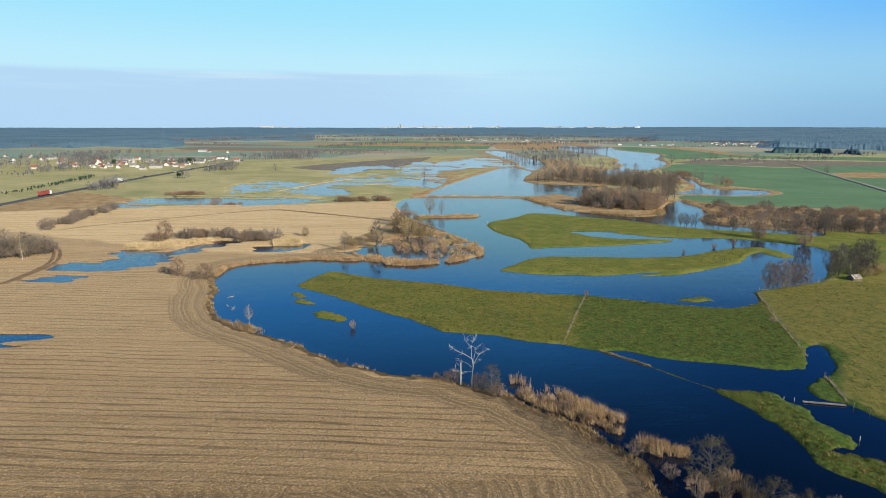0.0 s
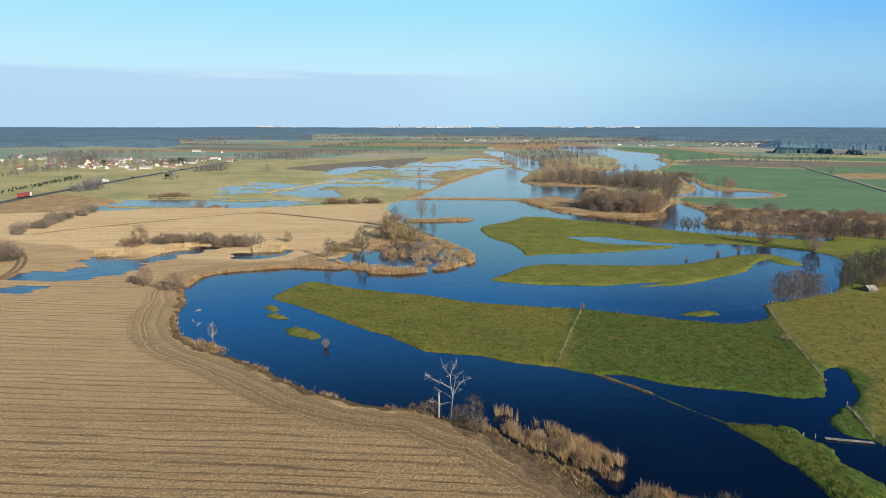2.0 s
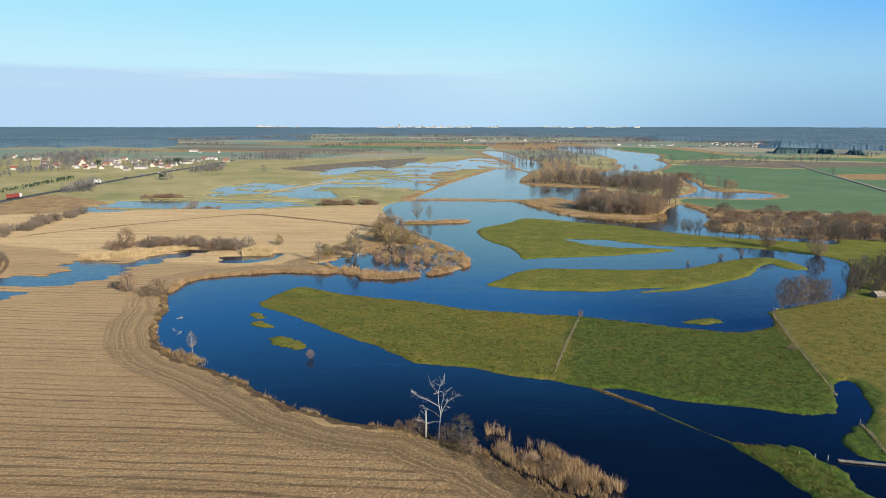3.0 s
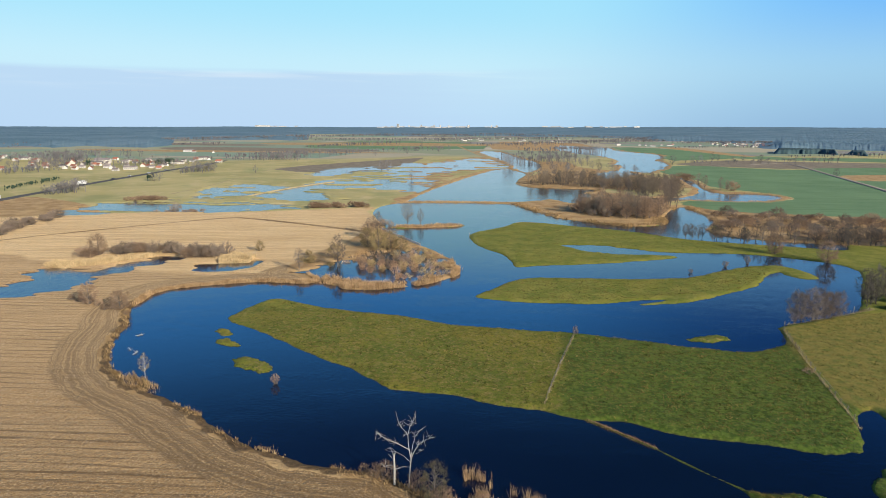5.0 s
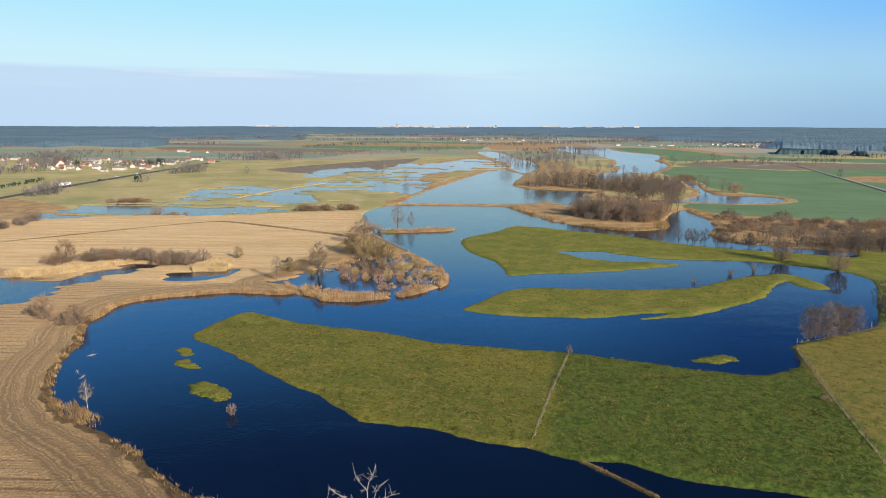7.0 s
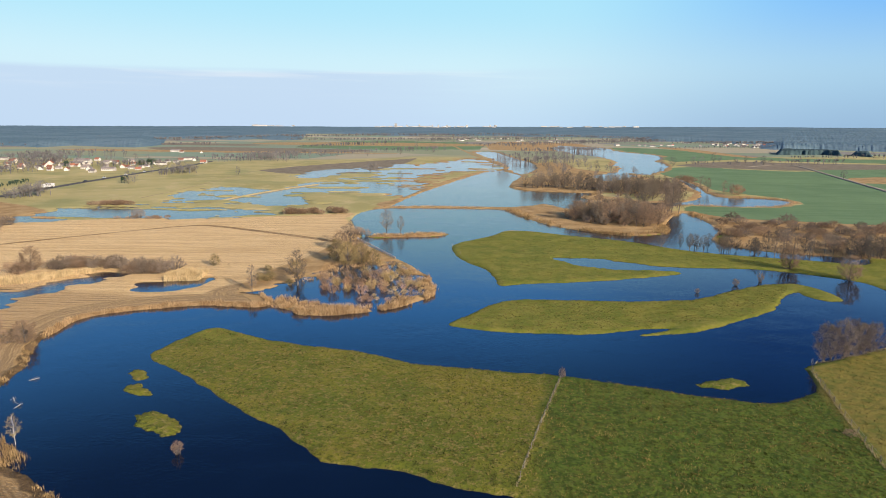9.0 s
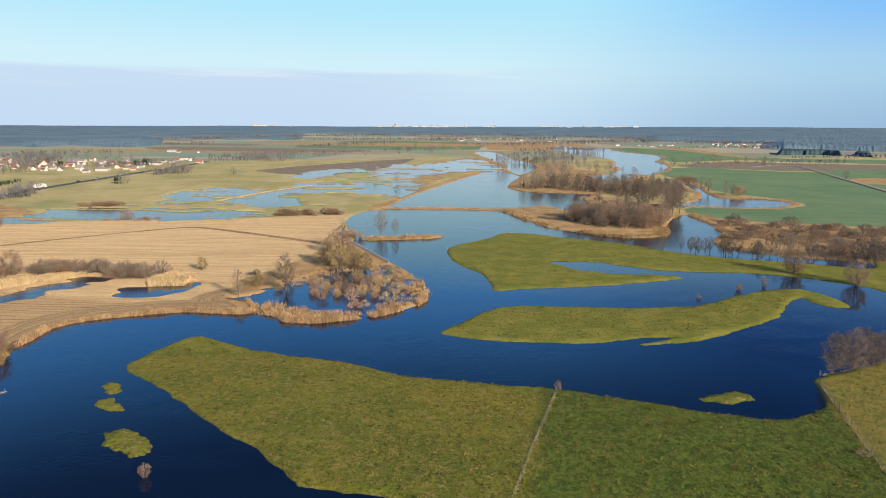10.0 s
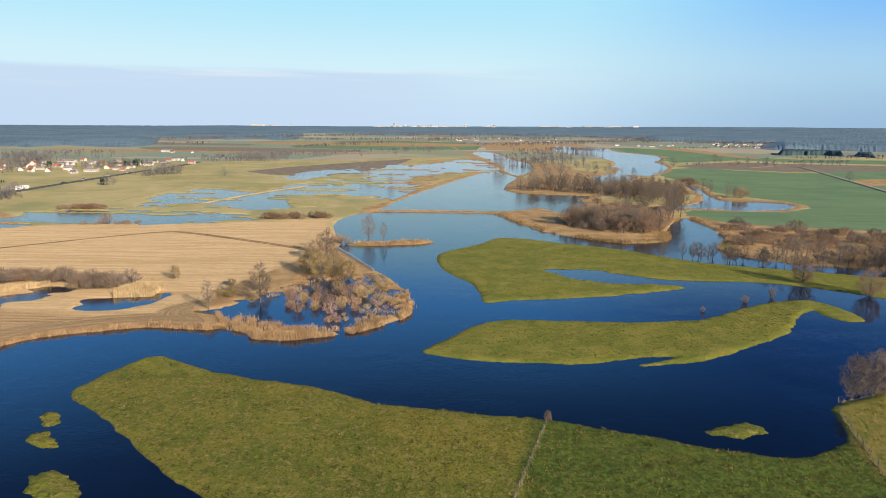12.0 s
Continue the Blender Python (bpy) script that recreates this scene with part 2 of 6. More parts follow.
    # wet mud at the water's edge
    wet = m.math("ADD", m.attr("shore"), m.math("MULTIPLY", m.math("SUBTRACT", fine, 0.5), 1.2))
    c = m.mix(m.ramp(wet, -0.05, 0.40, 0.5, 0.0), c, (0.05, 0.038, 0.022))
    m.colour(c)
    # dead straw and grass stems catch the low light
    m.put(m.b.inputs["Sheen Weight"], m.ramp(m.attr("field"), 0, 1, 0.01, 0.21))
    m.b.inputs["Sheen Roughness"].default_value = 0.45
    m.put(m.b.inputs["Sheen Tint"], (1.0, 0.78, 0.50))
    m.bump(m.math("ADD", m.math("MULTIPLY", m.math("MULTIPLY", drill, 0.5), m.attr("field")), m.math("ADD", fine, m.math("MULTIPLY", m.noise(0.7, 3, 0.6), 0.7))), 0.45, 0.8)
    return m.m


def water_material():
    m = Mat("flood_water", 0.06, 1.0)
    m.b.inputs["IOR"].default_value = 1.33
    calm = m.noise(0.02, 4, 0.6, m.place((1, 2.2, 1), 20), 1.0)
    m.colour(m.mix(m.ramp(m.noise(0.03, 3), 0.4, 0.7), (0.0012, 0.0060, 0.020), (0.0018, 0.0080, 0.025)))
    m.put(m.b.inputs["Roughness"], m.ramp(calm, 0.35, 0.65, 0.01, 0.07))
    ripple = m.math("ADD", m.noise(0.9, 3, 0.6, m.place((1, 1.8, 1), 15)), m.math("MULTIPLY", m.noise(0.16, 2), 1.5))
    n = m.t.nodes.new("ShaderNodeBump")
    n.inputs["Distance"].default_value = 0.12
    m.put(n.inputs["Height"], ripple)
    wind = m.t.nodes.new("ShaderNodeSeparateXYZ")
    m.t.links.new(m.place(), wind.inputs[0])
    gust = m.ramp(m.noise(0.035, 4, 0.65, m.place((0.5, 1.6, 1), 12), 1.5), 0.38, 0.66, 0.03, 0.26)
    open_water = m.math("MULTIPLY", m.ramp(wind.outputs[1], 225, 430), m.ramp(m.noise(0.05, 5, 0.7, m.place((0.35, 2.0, 1), 8), 1.0), 0.35, 0.62, 0.12, 0.50))
    m.put(n.inputs["Strength"], m.math("MAXIMUM", m.math("MAXIMUM", gust, open_water), m.ramp(wind.outputs[0], -90, -60, 0.4, 0.0)))
    m.put(m.b.inputs["Normal"], n.outputs[0])
    return m.m


GROUND, WATER = ground_material(), water_material()
BARK = plain("alder_bark", (0.095, 0.078, 0.066), (0.175, 0.147, 0.125), 3.0)
TWIG = plain("alder_twigs", (0.165, 0.128, 0.100), (0.25, 0.20, 0.158), 0.6, 0.9, 0.1)
TWIG_RUST = plain("willow_twigs", (0.215, 0.145, 0.096), (0.315, 0.222, 0.152), 0.6, 0.9, 0.1)
TWIG_OLIVE = plain("grey_willow_twigs", (0.175, 0.142, 0.105), (0.265, 0.218, 0.163), 0.6, 0.9, 0.1)
TWIG_GOLD = plain("golden_willow_twigs", (0.225, 0.170, 0.080), (0.335, 0.255, 0.125), 0.6, 0.9, 0.1)
TWIG_PINK = plain("pink_grey_twigs", (0.150, 0.116, 0.092), (0.225, 0.178, 0.143), 0.6, 0.9, 0.1)
# greyer and bluer than TWIG: distance haze put into the twig colour
TWIG_HAZY = plain("hazy_grey_twigs", (0.165, 0.160, 0.160), (0.235, 0.222, 0.215), 0.6, 0.9, 0.1)
SHRUB_RUST = plain("rusty_shoots", (0.30, 0.185, 0.115), (0.44, 0.285, 0.18), 0.6, 0.9, 0.1)
SHRUB_GOLD = plain("golden_shoots", (0.36, 0.255, 0.115), (0.52, 0.385, 0.19), 0.6, 0.9, 0.1)
TWIG_MOSS = plain("mossy_twigs", (0.070, 0.060, 0.034), (0.120, 0.104, 0.062), 0.6, 0.9, 0.1)
TWIG_DARK = plain("dark_twigs", (0.095, 0.082, 0.070), (0.160, 0.138, 0.114), 0.6, 0.9, 0.1)
DEAD = plain("bleached_wood", (0.33, 0.30, 0.26), (0.54, 0.50, 0.44), 2.5, 0.75, 0.2, 0.0)
BIRCH = plain("birch_bark", (0.35, 0.32, 0.29), (0.75, 0.72, 0.68), 1.2, 0.7, 0.2, 0.0)
REED = plain("dry_reed", (0.29, 0.185, 0.095), (0.50, 0.345, 0.19), 0.4, 0.9, 0.1, 0.35, True)
PALE_REED = plain("straw_reed", (0.46, 0.34, 0.18), (0.64, 0.49, 0.28), 0.4, 0.9, 0.1, 0.25, True)
SEDGE = plain("rank_sedge", (0.22, 0.14, 0.065), (0.40, 0.28, 0.14), 0.4, 0.9, 0.1, 0.3, True)
TUSSOCK = plain("winter_tussock", (0.030, 0.048, 0.009), (0.27, 0.205, 0.065), 0.6, 0.95, 0.05, 0.5, True)
PALE = plain("bleached_grass", (0.23, 0.19, 0.095), (0.40, 0.33, 0.18), 0.4, 0.9, 0.1, 0.25, True)
POST = plain("weathered_post", (0.12, 0.10, 0.08), (0.22, 0.19, 0.155), 4.0)
PLANK = plain("grey_plank", (0.28, 0.24, 0.19), (0.44, 0.38, 0.31), 3.0)
WIRE = plain("fence_wire", (0.3, 0.3, 0.3), (0.4, 0.4, 0.4), 5.0, 0.4, 0.5, 0.0, False, 1.0)
WHITE = plain("white_paint", (0.70, 0.68, 0.63), (0.82, 0.80, 0.76), 1.5, 0.6, 0.4, 0.05)
WALL_W = plain("white_render", (0.50, 0.47, 0.42), (0.66, 0.63, 0.58), 0.3, 0.85, 0.2, 0.12)
ROOF_R = plain("red_roof_tiles", (0.22, 0.095, 0.065), (0.32, 0.135, 0.09), 0.5, 0.8, 0.3, 0.3)
ROOF_G = plain("grey_roof_tiles", (0.15, 0.13, 0.13), (0.24, 0.21, 0.20), 0.5, 0.8, 0.3, 0.3)
GLASS = plain("window_glass", (0.03, 0.04, 0.05), (0.06, 0.07, 0.09), 1.0, 0.08, 0.5, 0.0)
ASPHALT = plain("asphalt", (0.07, 0.07, 0.072), (0.10, 0.098, 0.095), 0.4, 0.9, 0.3, 0.0)
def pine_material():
    m = Mat("hazed_conifers", 0.95, 0.05)
    # conifer green shifted to pale blue: distance haze painted into the colour
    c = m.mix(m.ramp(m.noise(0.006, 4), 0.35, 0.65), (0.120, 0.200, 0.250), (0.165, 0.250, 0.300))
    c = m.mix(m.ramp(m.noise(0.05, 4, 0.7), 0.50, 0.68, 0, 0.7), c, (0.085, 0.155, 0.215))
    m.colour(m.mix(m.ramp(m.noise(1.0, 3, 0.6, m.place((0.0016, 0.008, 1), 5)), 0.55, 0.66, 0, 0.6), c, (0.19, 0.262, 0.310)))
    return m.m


PINE_HAZED = pine_material()
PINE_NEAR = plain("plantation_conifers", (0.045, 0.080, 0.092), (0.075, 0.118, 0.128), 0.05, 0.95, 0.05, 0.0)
# blue-grey base colour imitates the haze over distant woods
GROVE_HAZY = plain("hazy_bare_woods", (0.125, 0.125, 0.130), (0.195, 0.182, 0.178), 0.02, 0.95, 0.05, 0.25, True)
EVERGREEN = plain("garden_conifers", (0.035, 0.062, 0.045), (0.065, 0.095, 0.065), 0.3, 0.95, 0.05, 0.25, True)

# ---- plan of the flooded valley: shorelines in metres ----
FIELD_BANK = [
    (36, 79.5), (33.5, 83), (33.5, 92), (30, 97.5), (27.5, 103.5), (23.5, 107), (18, 112), (14, 117.5), (9.5, 119.5),
    (2, 125), (-5.5, 126.5), (-11.5, 128), (-18.5, 131.5), (-26, 136.5), (-33, 142.5), (-41.5, 149.5), (-48.5, 154),
    (-56, 159), (-62, 165), (-67.5, 173), (-73, 186), (-75, 196), (-80.5, 207), (-82.5, 216.5), (-82.5, 228.5), (-77,
    235), (-65, 241), (-52, 244.5), (-38, 243), (-33, 246), (-37.5, 256), (-45, 258)
]
GROVE_BANK = [
    (-40.5, 261), (-35, 263), (-31, 254.5), (-30, 244.5), (-22, 237), (-14.5, 235.5), (-6, 238), (2, 241), (10.5,
    248.5), (16, 255.5), (18, 265), (15, 272), (15.5, 280.5), (11.5, 291), (5.5, 304.5), (1, 311.5), (-5.5, 324.5),
    (-14, 339), (-20, 353), (-20.5, 366), (-28, 392.5), (-33, 417), (-31, 444), (-23, 460), (-15, 466)
]
COPSE_BANK = [
    (4.5, 468), (33, 468), (58, 465), (64, 453), (71, 428), (80, 403), (92, 389), (103.5, 378), (115.5, 373), (130,
    375), (139.5, 384.5), (148.5, 411), (165.5, 444), (177.5, 458), (178.5, 447), (175.5, 415), (169.5, 385), (156.5,
    367), (156, 348.5), (165, 337.5), (180, 330), (197.5, 325), (205, 323.5)
]
BAND_BANK = [
    (195.5, 310), (183.5, 314), (165, 320.5), (146, 327), (132.5, 333.5), (123.5, 342), (114.5, 352), (104, 360), (85,
    369.5), (73, 377.5), (55.5, 383.5), (45, 367), (28.5, 348), (24.5, 334.5), (26.5, 317), (30.5, 306.5), (36.5,
    296), (39.5, 281.5), (40, 271), (48, 273.5), (59, 275), (72.5, 278), (87, 282), (97.5, 285.5), (106.5, 288.5),
    (112, 292), (107, 295.5), (93, 297), (81.5, 298), (72.5, 306), (66.5, 317.5), (77, 317), (87.5, 315.5), (97,
    309.5), (109.5, 303.5), (123.5, 301.5), (139.5, 301)
]
EAST_BANK = [
    (145.5, 300), (157, 294.5), (167, 287.5), (174, 281), (174.5, 270.5), (168, 257.5), (153.5, 236.5), (141, 218.5),
    (133.5, 212.5), (122.5, 207.5), (108.5, 201.5), (104.5, 197.5), (102.5, 190), (98.5, 185.5), (90, 181), (81.5,
    181.5), (71, 185), (58, 190), (47, 193.5), (31.5, 196), (13, 200), (-0.5, 207), (-17, 211.5), (-29.5, 217), (-41,
    223.5)
]
MEADOW_BANK = [
    (-46, 218), (-49, 209), (-48.7, 201.1), (-34.4, 189.7), (-21.3, 177.2), (-10.1, 168), (-0.6, 158.5), (0.1, 157.3), (7.1, 155.5), (14.4, 154.7),
    (20, 151), (29.5, 148), (39, 144), (46, 143.5), (50.5, 140.5), (59, 137.5), (69, 135.5),
    (74.5, 133), (82.5, 132.5), (87, 137), (91, 144.5), (94.5, 148.5), (97.5, 148.5), (95, 140), (91.5, 133), (86.5,
    128.5), (80.5, 126), (79, 124), (78, 117.5), (82.5, 115.5), (83.5, 112), (85.5, 108.5), (87, 105.5)
]
FLOOD_EAST = [
    (78, 92.5), (74.5, 93.3), (70, 94.5), (67.3, 96.3), (68.6, 98.2), (73, 99.6), (72.8, 103.5), (71.2, 107.9), (71.5, 112.6), (70.5, 115.5),
    (66.4, 120.6), (61.7, 120.3), (58.4, 121.9)
]
SPIT_BANK = [
    (57.9, 121.1), (61.9, 110.3), (63.4, 102.9), (63.6, 97.4), (62.5, 92.8), (64.6, 89.4), (66.9, 86.8), (67.9, 83.9), (69.5, 79)
]
SPIT_DYKE = [
    (39, 144), (43.5, 139.5), (48.5, 134), (51, 130.5), (54.5, 126), (58, 122)
]
LONG_ISLAND = [
    (21.5, 228.5), (28, 236.5), (36, 248.5), (46, 254), (56, 254), (69, 253.5), (80, 253), (92, 254), (104.5, 257),
    (119.5, 267.5), (134.5, 275.5), (145, 278), (151, 273), (152, 258), (145.5, 256), (142, 261), (142, 266.5),
    (134.5, 261), (124.5, 247.5), (113, 238.5), (100, 230), (89, 224), (77, 221), (73, 221), (84.5, 226.5), (74.5,
    225.5), (61.5, 222), (48, 221.5), (34.5, 222.5), (28, 225)
]
ISLET_E = [
    (76.2, 189.2), (80.9, 192), (84.5, 193.1), (87.1, 191.9), (86.9, 190.1), (83.5, 188.2), (78.7, 187.8)
]
ISLET_A = [
    (-48.3, 190.6), (-49.6, 193.7), (-48.5, 194.7), (-45.9, 192.8), (-44.4, 190.4), (-45.3, 188.8)
]
ISLET_C = [
    (-45.7, 183.4), (-46.7, 185.9), (-44.4, 186.2), (-40.8, 183), (-40.5, 181.4), (-44, 181.5)
]
ISLET_B = [
    (-36.9, 170.1), (-37.5, 172.3), (-36.5, 173.9), (-34.2, 174.5), (-30.9, 171.7), (-28.1, 168.7), (-28, 165.8), (-30.5, 165.7), (-33.6, 167.3)
]
SPIT_N = [
    (-17, 362), (-8, 366.5), (1.5, 367), (10, 371), (23, 370), (16, 364.5), (3.5, 360.5), (-12, 359)
]
UPPER_LAKE = [
    (-17.5, 471), (-6.5, 520), (9.5, 584), (36, 676), (70, 783), (85.5, 818), (98.5, 779), (105.5, 729), (90, 666),
    (81, 614), (90.5, 585), (116.5, 575), (143, 570), (141, 552), (122.5, 533), (110.5, 477), (102, 473), (93, 496),
    (81.5, 485), (62, 475), (33, 475), (4, 475)
]
RIVER_FAR = [
    (84.5, 1290), (124, 1301), (136.5, 1106), (150, 965), (142, 855), (108, 750), (104, 830), (106.5, 957), (91, 1130)
]
LAKE_FAR = [
    (332.5, 1740), (388, 1508), (377.5, 1254), (366, 1091), (333, 917), (260, 772), (238, 784), (189, 696), (236.5,
    825), (279.5, 965), (295.5, 1141), (267, 1292)
]
OXBOW = [
    (270.5, 713), (259.5, 640), (242.5, 569), (248, 545), (266, 547), (283.5, 532), (273, 507), (237.5, 490), (195,
    497), (162.5, 481), (172, 509), (200, 515), (231.5, 561), (246, 619)
]
POND_WEST = [
    (-216, 392.5), (-221, 428), (-213.5, 447), (-208.5, 454), (-190, 471), (-165.5, 466), (-135.5, 461), (-103, 449),
    (-87, 433), (-113.5, 417), (-153.5, 415), (-180.5, 410), (-199, 401), (-206.5, 380)
]
POND_MEADOW = [
    (-171.5, 489), (-167.5, 528), (-176.5, 580), (-151.5, 587), (-118.5, 570), (-106, 593), (-87, 638), (-59, 622),
    (-13, 603), (7.5, 593), (-13, 550), (-50.5, 540), (-91.5, 535), (-86, 489), (-111.5, 473), (-151, 480)
]
POND_STRIPS_A = [
    (-126.5, 717), (-96, 815), (-36.5, 825), (11.5, 807), (0, 695), (-14.5, 627), (-70.5, 662), (-35.5, 744), (-85.5,
    751), (-106.5, 693)
]
POND_STRIPS_B = [
    (-38, 844), (24.5, 992), (87, 1063), (89.5, 866), (38.5, 820), (-15, 811)
]
POND_FIELD = [
    (-148.5, 224), (-145, 232.5), (-135.5, 236), (-137, 250), (-140.5, 260.5), (-129.5, 260.5), (-117.5, 256.5),
    (-113, 269), (-106, 285.5), (-95.5, 282), (-102.5, 268), (-113, 251), (-111.5, 237), (-117.5, 227), (-126.5, 223),
    (-143, 222.5)
]
POND_TRACK = [
    (-145, 208), (-139.5, 214), (-129, 213.5), (-129.5, 207), (-140, 205)
]
POND_REED = [
    (-84.5, 269), (-78, 271.5), (-62.5, 277.5), (-61.5, 266), (-72, 259.5), (-80.5, 259)
]
PUDDLE = [
    (-119.5, 148.5), (-103.5, 150), (-105, 146.5), (-109.5, 143), (-114, 141.5)
]

COPSE_POOL = [
    (92.2, 499.8), (112.3, 539.3), (126.9, 554.9), (128.4, 534.1), (126, 508.7), (113.5, 479.8), (102.1, 484.1)
]
COPSE_CREEK = [
    (115.3, 460.1), (133.6, 476.3), (152.1, 483.1), (167.5, 479.2), (162.4, 461.6), (140.8, 457.5), (120.7, 446.9)
]
FLOOD_NORTH_A = [
    (315.3, 1645.8), (412, 1604.5), (398.9, 1365.6), (431.5, 1239.7), (362.7, 1054.5), (305.3, 1072.3), (306.6, 1272.3), (261.8, 1354.2)
]
FLOOD_NORTH_B = [
    (276.5, 983.7), (324.8, 1019.1), (335.2, 946.3), (272, 809.2), (253, 859.3)
]
FLOOD_NORTH_C = [
    (191.1, 751.3), (234.6, 795.5), (226.4, 735.4), (186.5, 686.2)
]
GROVE_FLOOD = [
    (-36, 256), (-30, 247), (-21, 240.5), (-14, 239), (-6, 241), (2, 244.5), (9, 251), (14.5, 258.5), (16, 266), (13, 280), (6, 295), (1, 302), (-8, 305), (-21, 300),
    (-27, 286), (-35, 268)
]
FIELD_EDGE = [
    (-40, 257), (-38, 285), (-28, 320), (-22, 350), (-20, 372), (-28, 395), (-36, 418), (-34, 438), (-60, 428), (-113, 411),
    (-153, 409), (-200, 394), (-300, 355), (-420, 300), (-420, 40), (36, 40)
]
CROP_FIELD = [
    (180, 463), (193, 438), (222, 426), (250, 418), (300, 404), (520, 330), (900, 420), (900, 640), (620, 800), (477, 840), (462, 834),
    (400, 869), (380, 900), (327, 886), (280, 800), (270, 740), (273, 660), (258, 605), (272, 566), (288, 540), (282, 505), (236, 484), (195, 490)
]
PLOUGH_EAST = [(345, 930), (480, 1045), (574, 1019), (900, 960), (860, 850), (612, 893), (479, 854), (405, 879)]
CROP_NORTH = [(405, 1215), (430, 1590), (548, 1545), (575, 1290), (640, 1160), (900, 1150), (900, 1010), (600, 1060), (520, 1110), (381, 1020)]
TAN_NORTH = [(565, 1660), (620, 1610), (600, 1290), (590, 1166), (560, 1200), (560, 1400)]
CROP_TRACK = [(500, 850), (900, 560), (1000, 900), (640, 950), (520, 890)]
PLOUGH_WEST = [(-190, 760), (-120, 900), (-40, 1010), (-20, 1030), (-45, 840), (-100, 720)]
PLOUGH_FAR = [(-520, 1230), (-160, 1210), (-150, 1330), (-540, 1370)]
CROP_FAR = [(-300, 1400), (100, 1390), (60, 1900), (-260, 1900)]
TAN_PLAIN = [(-420, 1560), (0, 1540), (180, 1700), (-100, 1800), (-420, 1700)]
TAN_RIVER = [(120, 1400), (330, 1420), (420, 1900), (200, 2000)]
PLOUGH_PLAIN = [(-800, 1480), (-420, 1460), (-440, 1560), (-800, 1600)]
TAN_STRIP = [(474.6, 748.9), (554.6, 757.5), (503.8, 687.1), (444.3, 681.2)]
TAN_WEST = [(-640, 1165), (-330, 1150), (-60, 1180), (-160, 1205), (-640, 1225)]
DRY_SOUTH = [(-60, 81), (-20, 83), (5, 85.5), (20, 87.5), (33, 88.5), (40, 60), (-60, 60)]
DRY_WEST = [(-420, 300), (-300, 356), (-200, 396), (-214, 425), (-228, 440), (-270, 468), (-292, 470), (-300, 400), (-420, 330)]
DRY_COPSE = [
    (52, 470), (66, 455), (73, 430), (82, 404), (94, 389), (104, 378), (116, 373), (130, 375), (140, 385), (146, 405), (160, 440), (165, 480),
    (168, 520), (140, 548), (123, 530), (113, 480), (95, 480)
]
DRY_BELT = [(156, 350), (170, 385), (178, 420), (185, 455), (193, 438), (222, 426), (250, 418), (300, 404), (420, 360), (300, 318), (205, 322), (165, 337)]
DRY_NORTH = [(80, 600), (95, 585), (145, 570), (215, 566), (245, 640), (240, 740), (215, 800), (190, 850), (200, 960), (160, 960), (140, 820), (115, 720), (92, 660)]
DYKE_LINE = [(-19, 466), (-8.5, 520), (7, 584), (33, 676), (67, 783), (103, 858), (74, 1181), (44, 1641)]
CROSS_DYKE = [(-19, 468.5), (4, 471.5), (33, 471.5), (60, 468)]


def smooth(points, steps=3, closed=True):
    """A Catmull-Rom curve through the plan's points."""
    p = np.array(points, float)
    n = len(p)
    get = (lambda i: p[i % n]) if closed else (lambda i: p[min(max(i, 0), n - 1)])
    out = []
    for i in range(n if closed else n - 1):
        a, b, c, d = get(i - 1), get(i), get(i + 1), get(i + 2)
        for k in range(steps):
            t = k / steps
            out.append(0.5 * (2 * b + (c - a) * t + (2 * a - 5 * b + 4 * c - d) * t * t + (3 * b - a - 3 * c + d) * t**3))
    if not closed:
        out.append(p[-1])
    return np.array(out)


def line_distance(poly, q, closed=True):
    """Distance of the places q to a line; inside: which of them lie within the closed line."""
    best, inside = np.full(len(q), 1e9), np.zeros(len(q), bool)
    ends = np.roll(poly, -1, 0) if closed else poly[1:]
    for a, b in zip(poly, ends):
        d = b - a
        px, py = q[:, 0] - a[0], q[:, 1] - a[1]
        t = np.clip((px * d[0] + py * d[1]) / max(d @ d, 1e-9), 0, 1)
        best = np.minimum(best, (px - t * d[0]) ** 2 + (py - t * d[1]) ** 2)
        if closed and a[1] != b[1]:
            hit = ((a[1] > q[:, 1]) != (b[1] > q[:, 1])) & (q[:, 0] < a[0] + d[0] * (q[:, 1] - a[1]) / d[1])
            inside ^= hit
    return np.sqrt(best), inside


def signed(points, q, reach=60.0, steps=3):
    """Signed distance (positive inside) to a plan outline, exact within reach of it."""
    poly = smooth(points, steps)
    near = np.all((q > poly.min(0) - reach) & (q < poly.max(0) + reach), 1)
    out = np.full(len(q), -reach)
    d, inside = line_distance(poly, q[near])
    out[near] = np.clip(np.where(inside, d, -d), -reach, reach)
    return out


def lattice(x, y, seed):
    h = np.sin(x * 127.1 + y * 311.7 + seed * 74.7) * 43758.5453
    return h - np.floor(h)


def vnoise(q, size, seed=0.0):
    """Smooth value noise between -1 and 1."""
    p = q / size
    i = np.floor(p)
    f = p - i
    f = f * f * (3 - 2 * f)
    x, y = i[:, 0], i[:, 1]
    a, b = lattice(x, y, seed), lattice(x + 1, y, seed)
    c, d = lattice(x, y + 1, seed), lattice(x + 1, y + 1, seed)
    return 2 * ((a * (1 - f[:, 0]) + b * f[:, 0]) * (1 - f[:, 1]) + (c * (1 - f[:, 0]) + d * f[:, 0]) * f[:, 1]) - 1


def rough_edge(q):
    return 0.5 * vnoise(q, 5.0, 1) + 0.35 * vnoise(q, 1.9, 2) + 0.15 * vnoise(q, 0.8, 3)


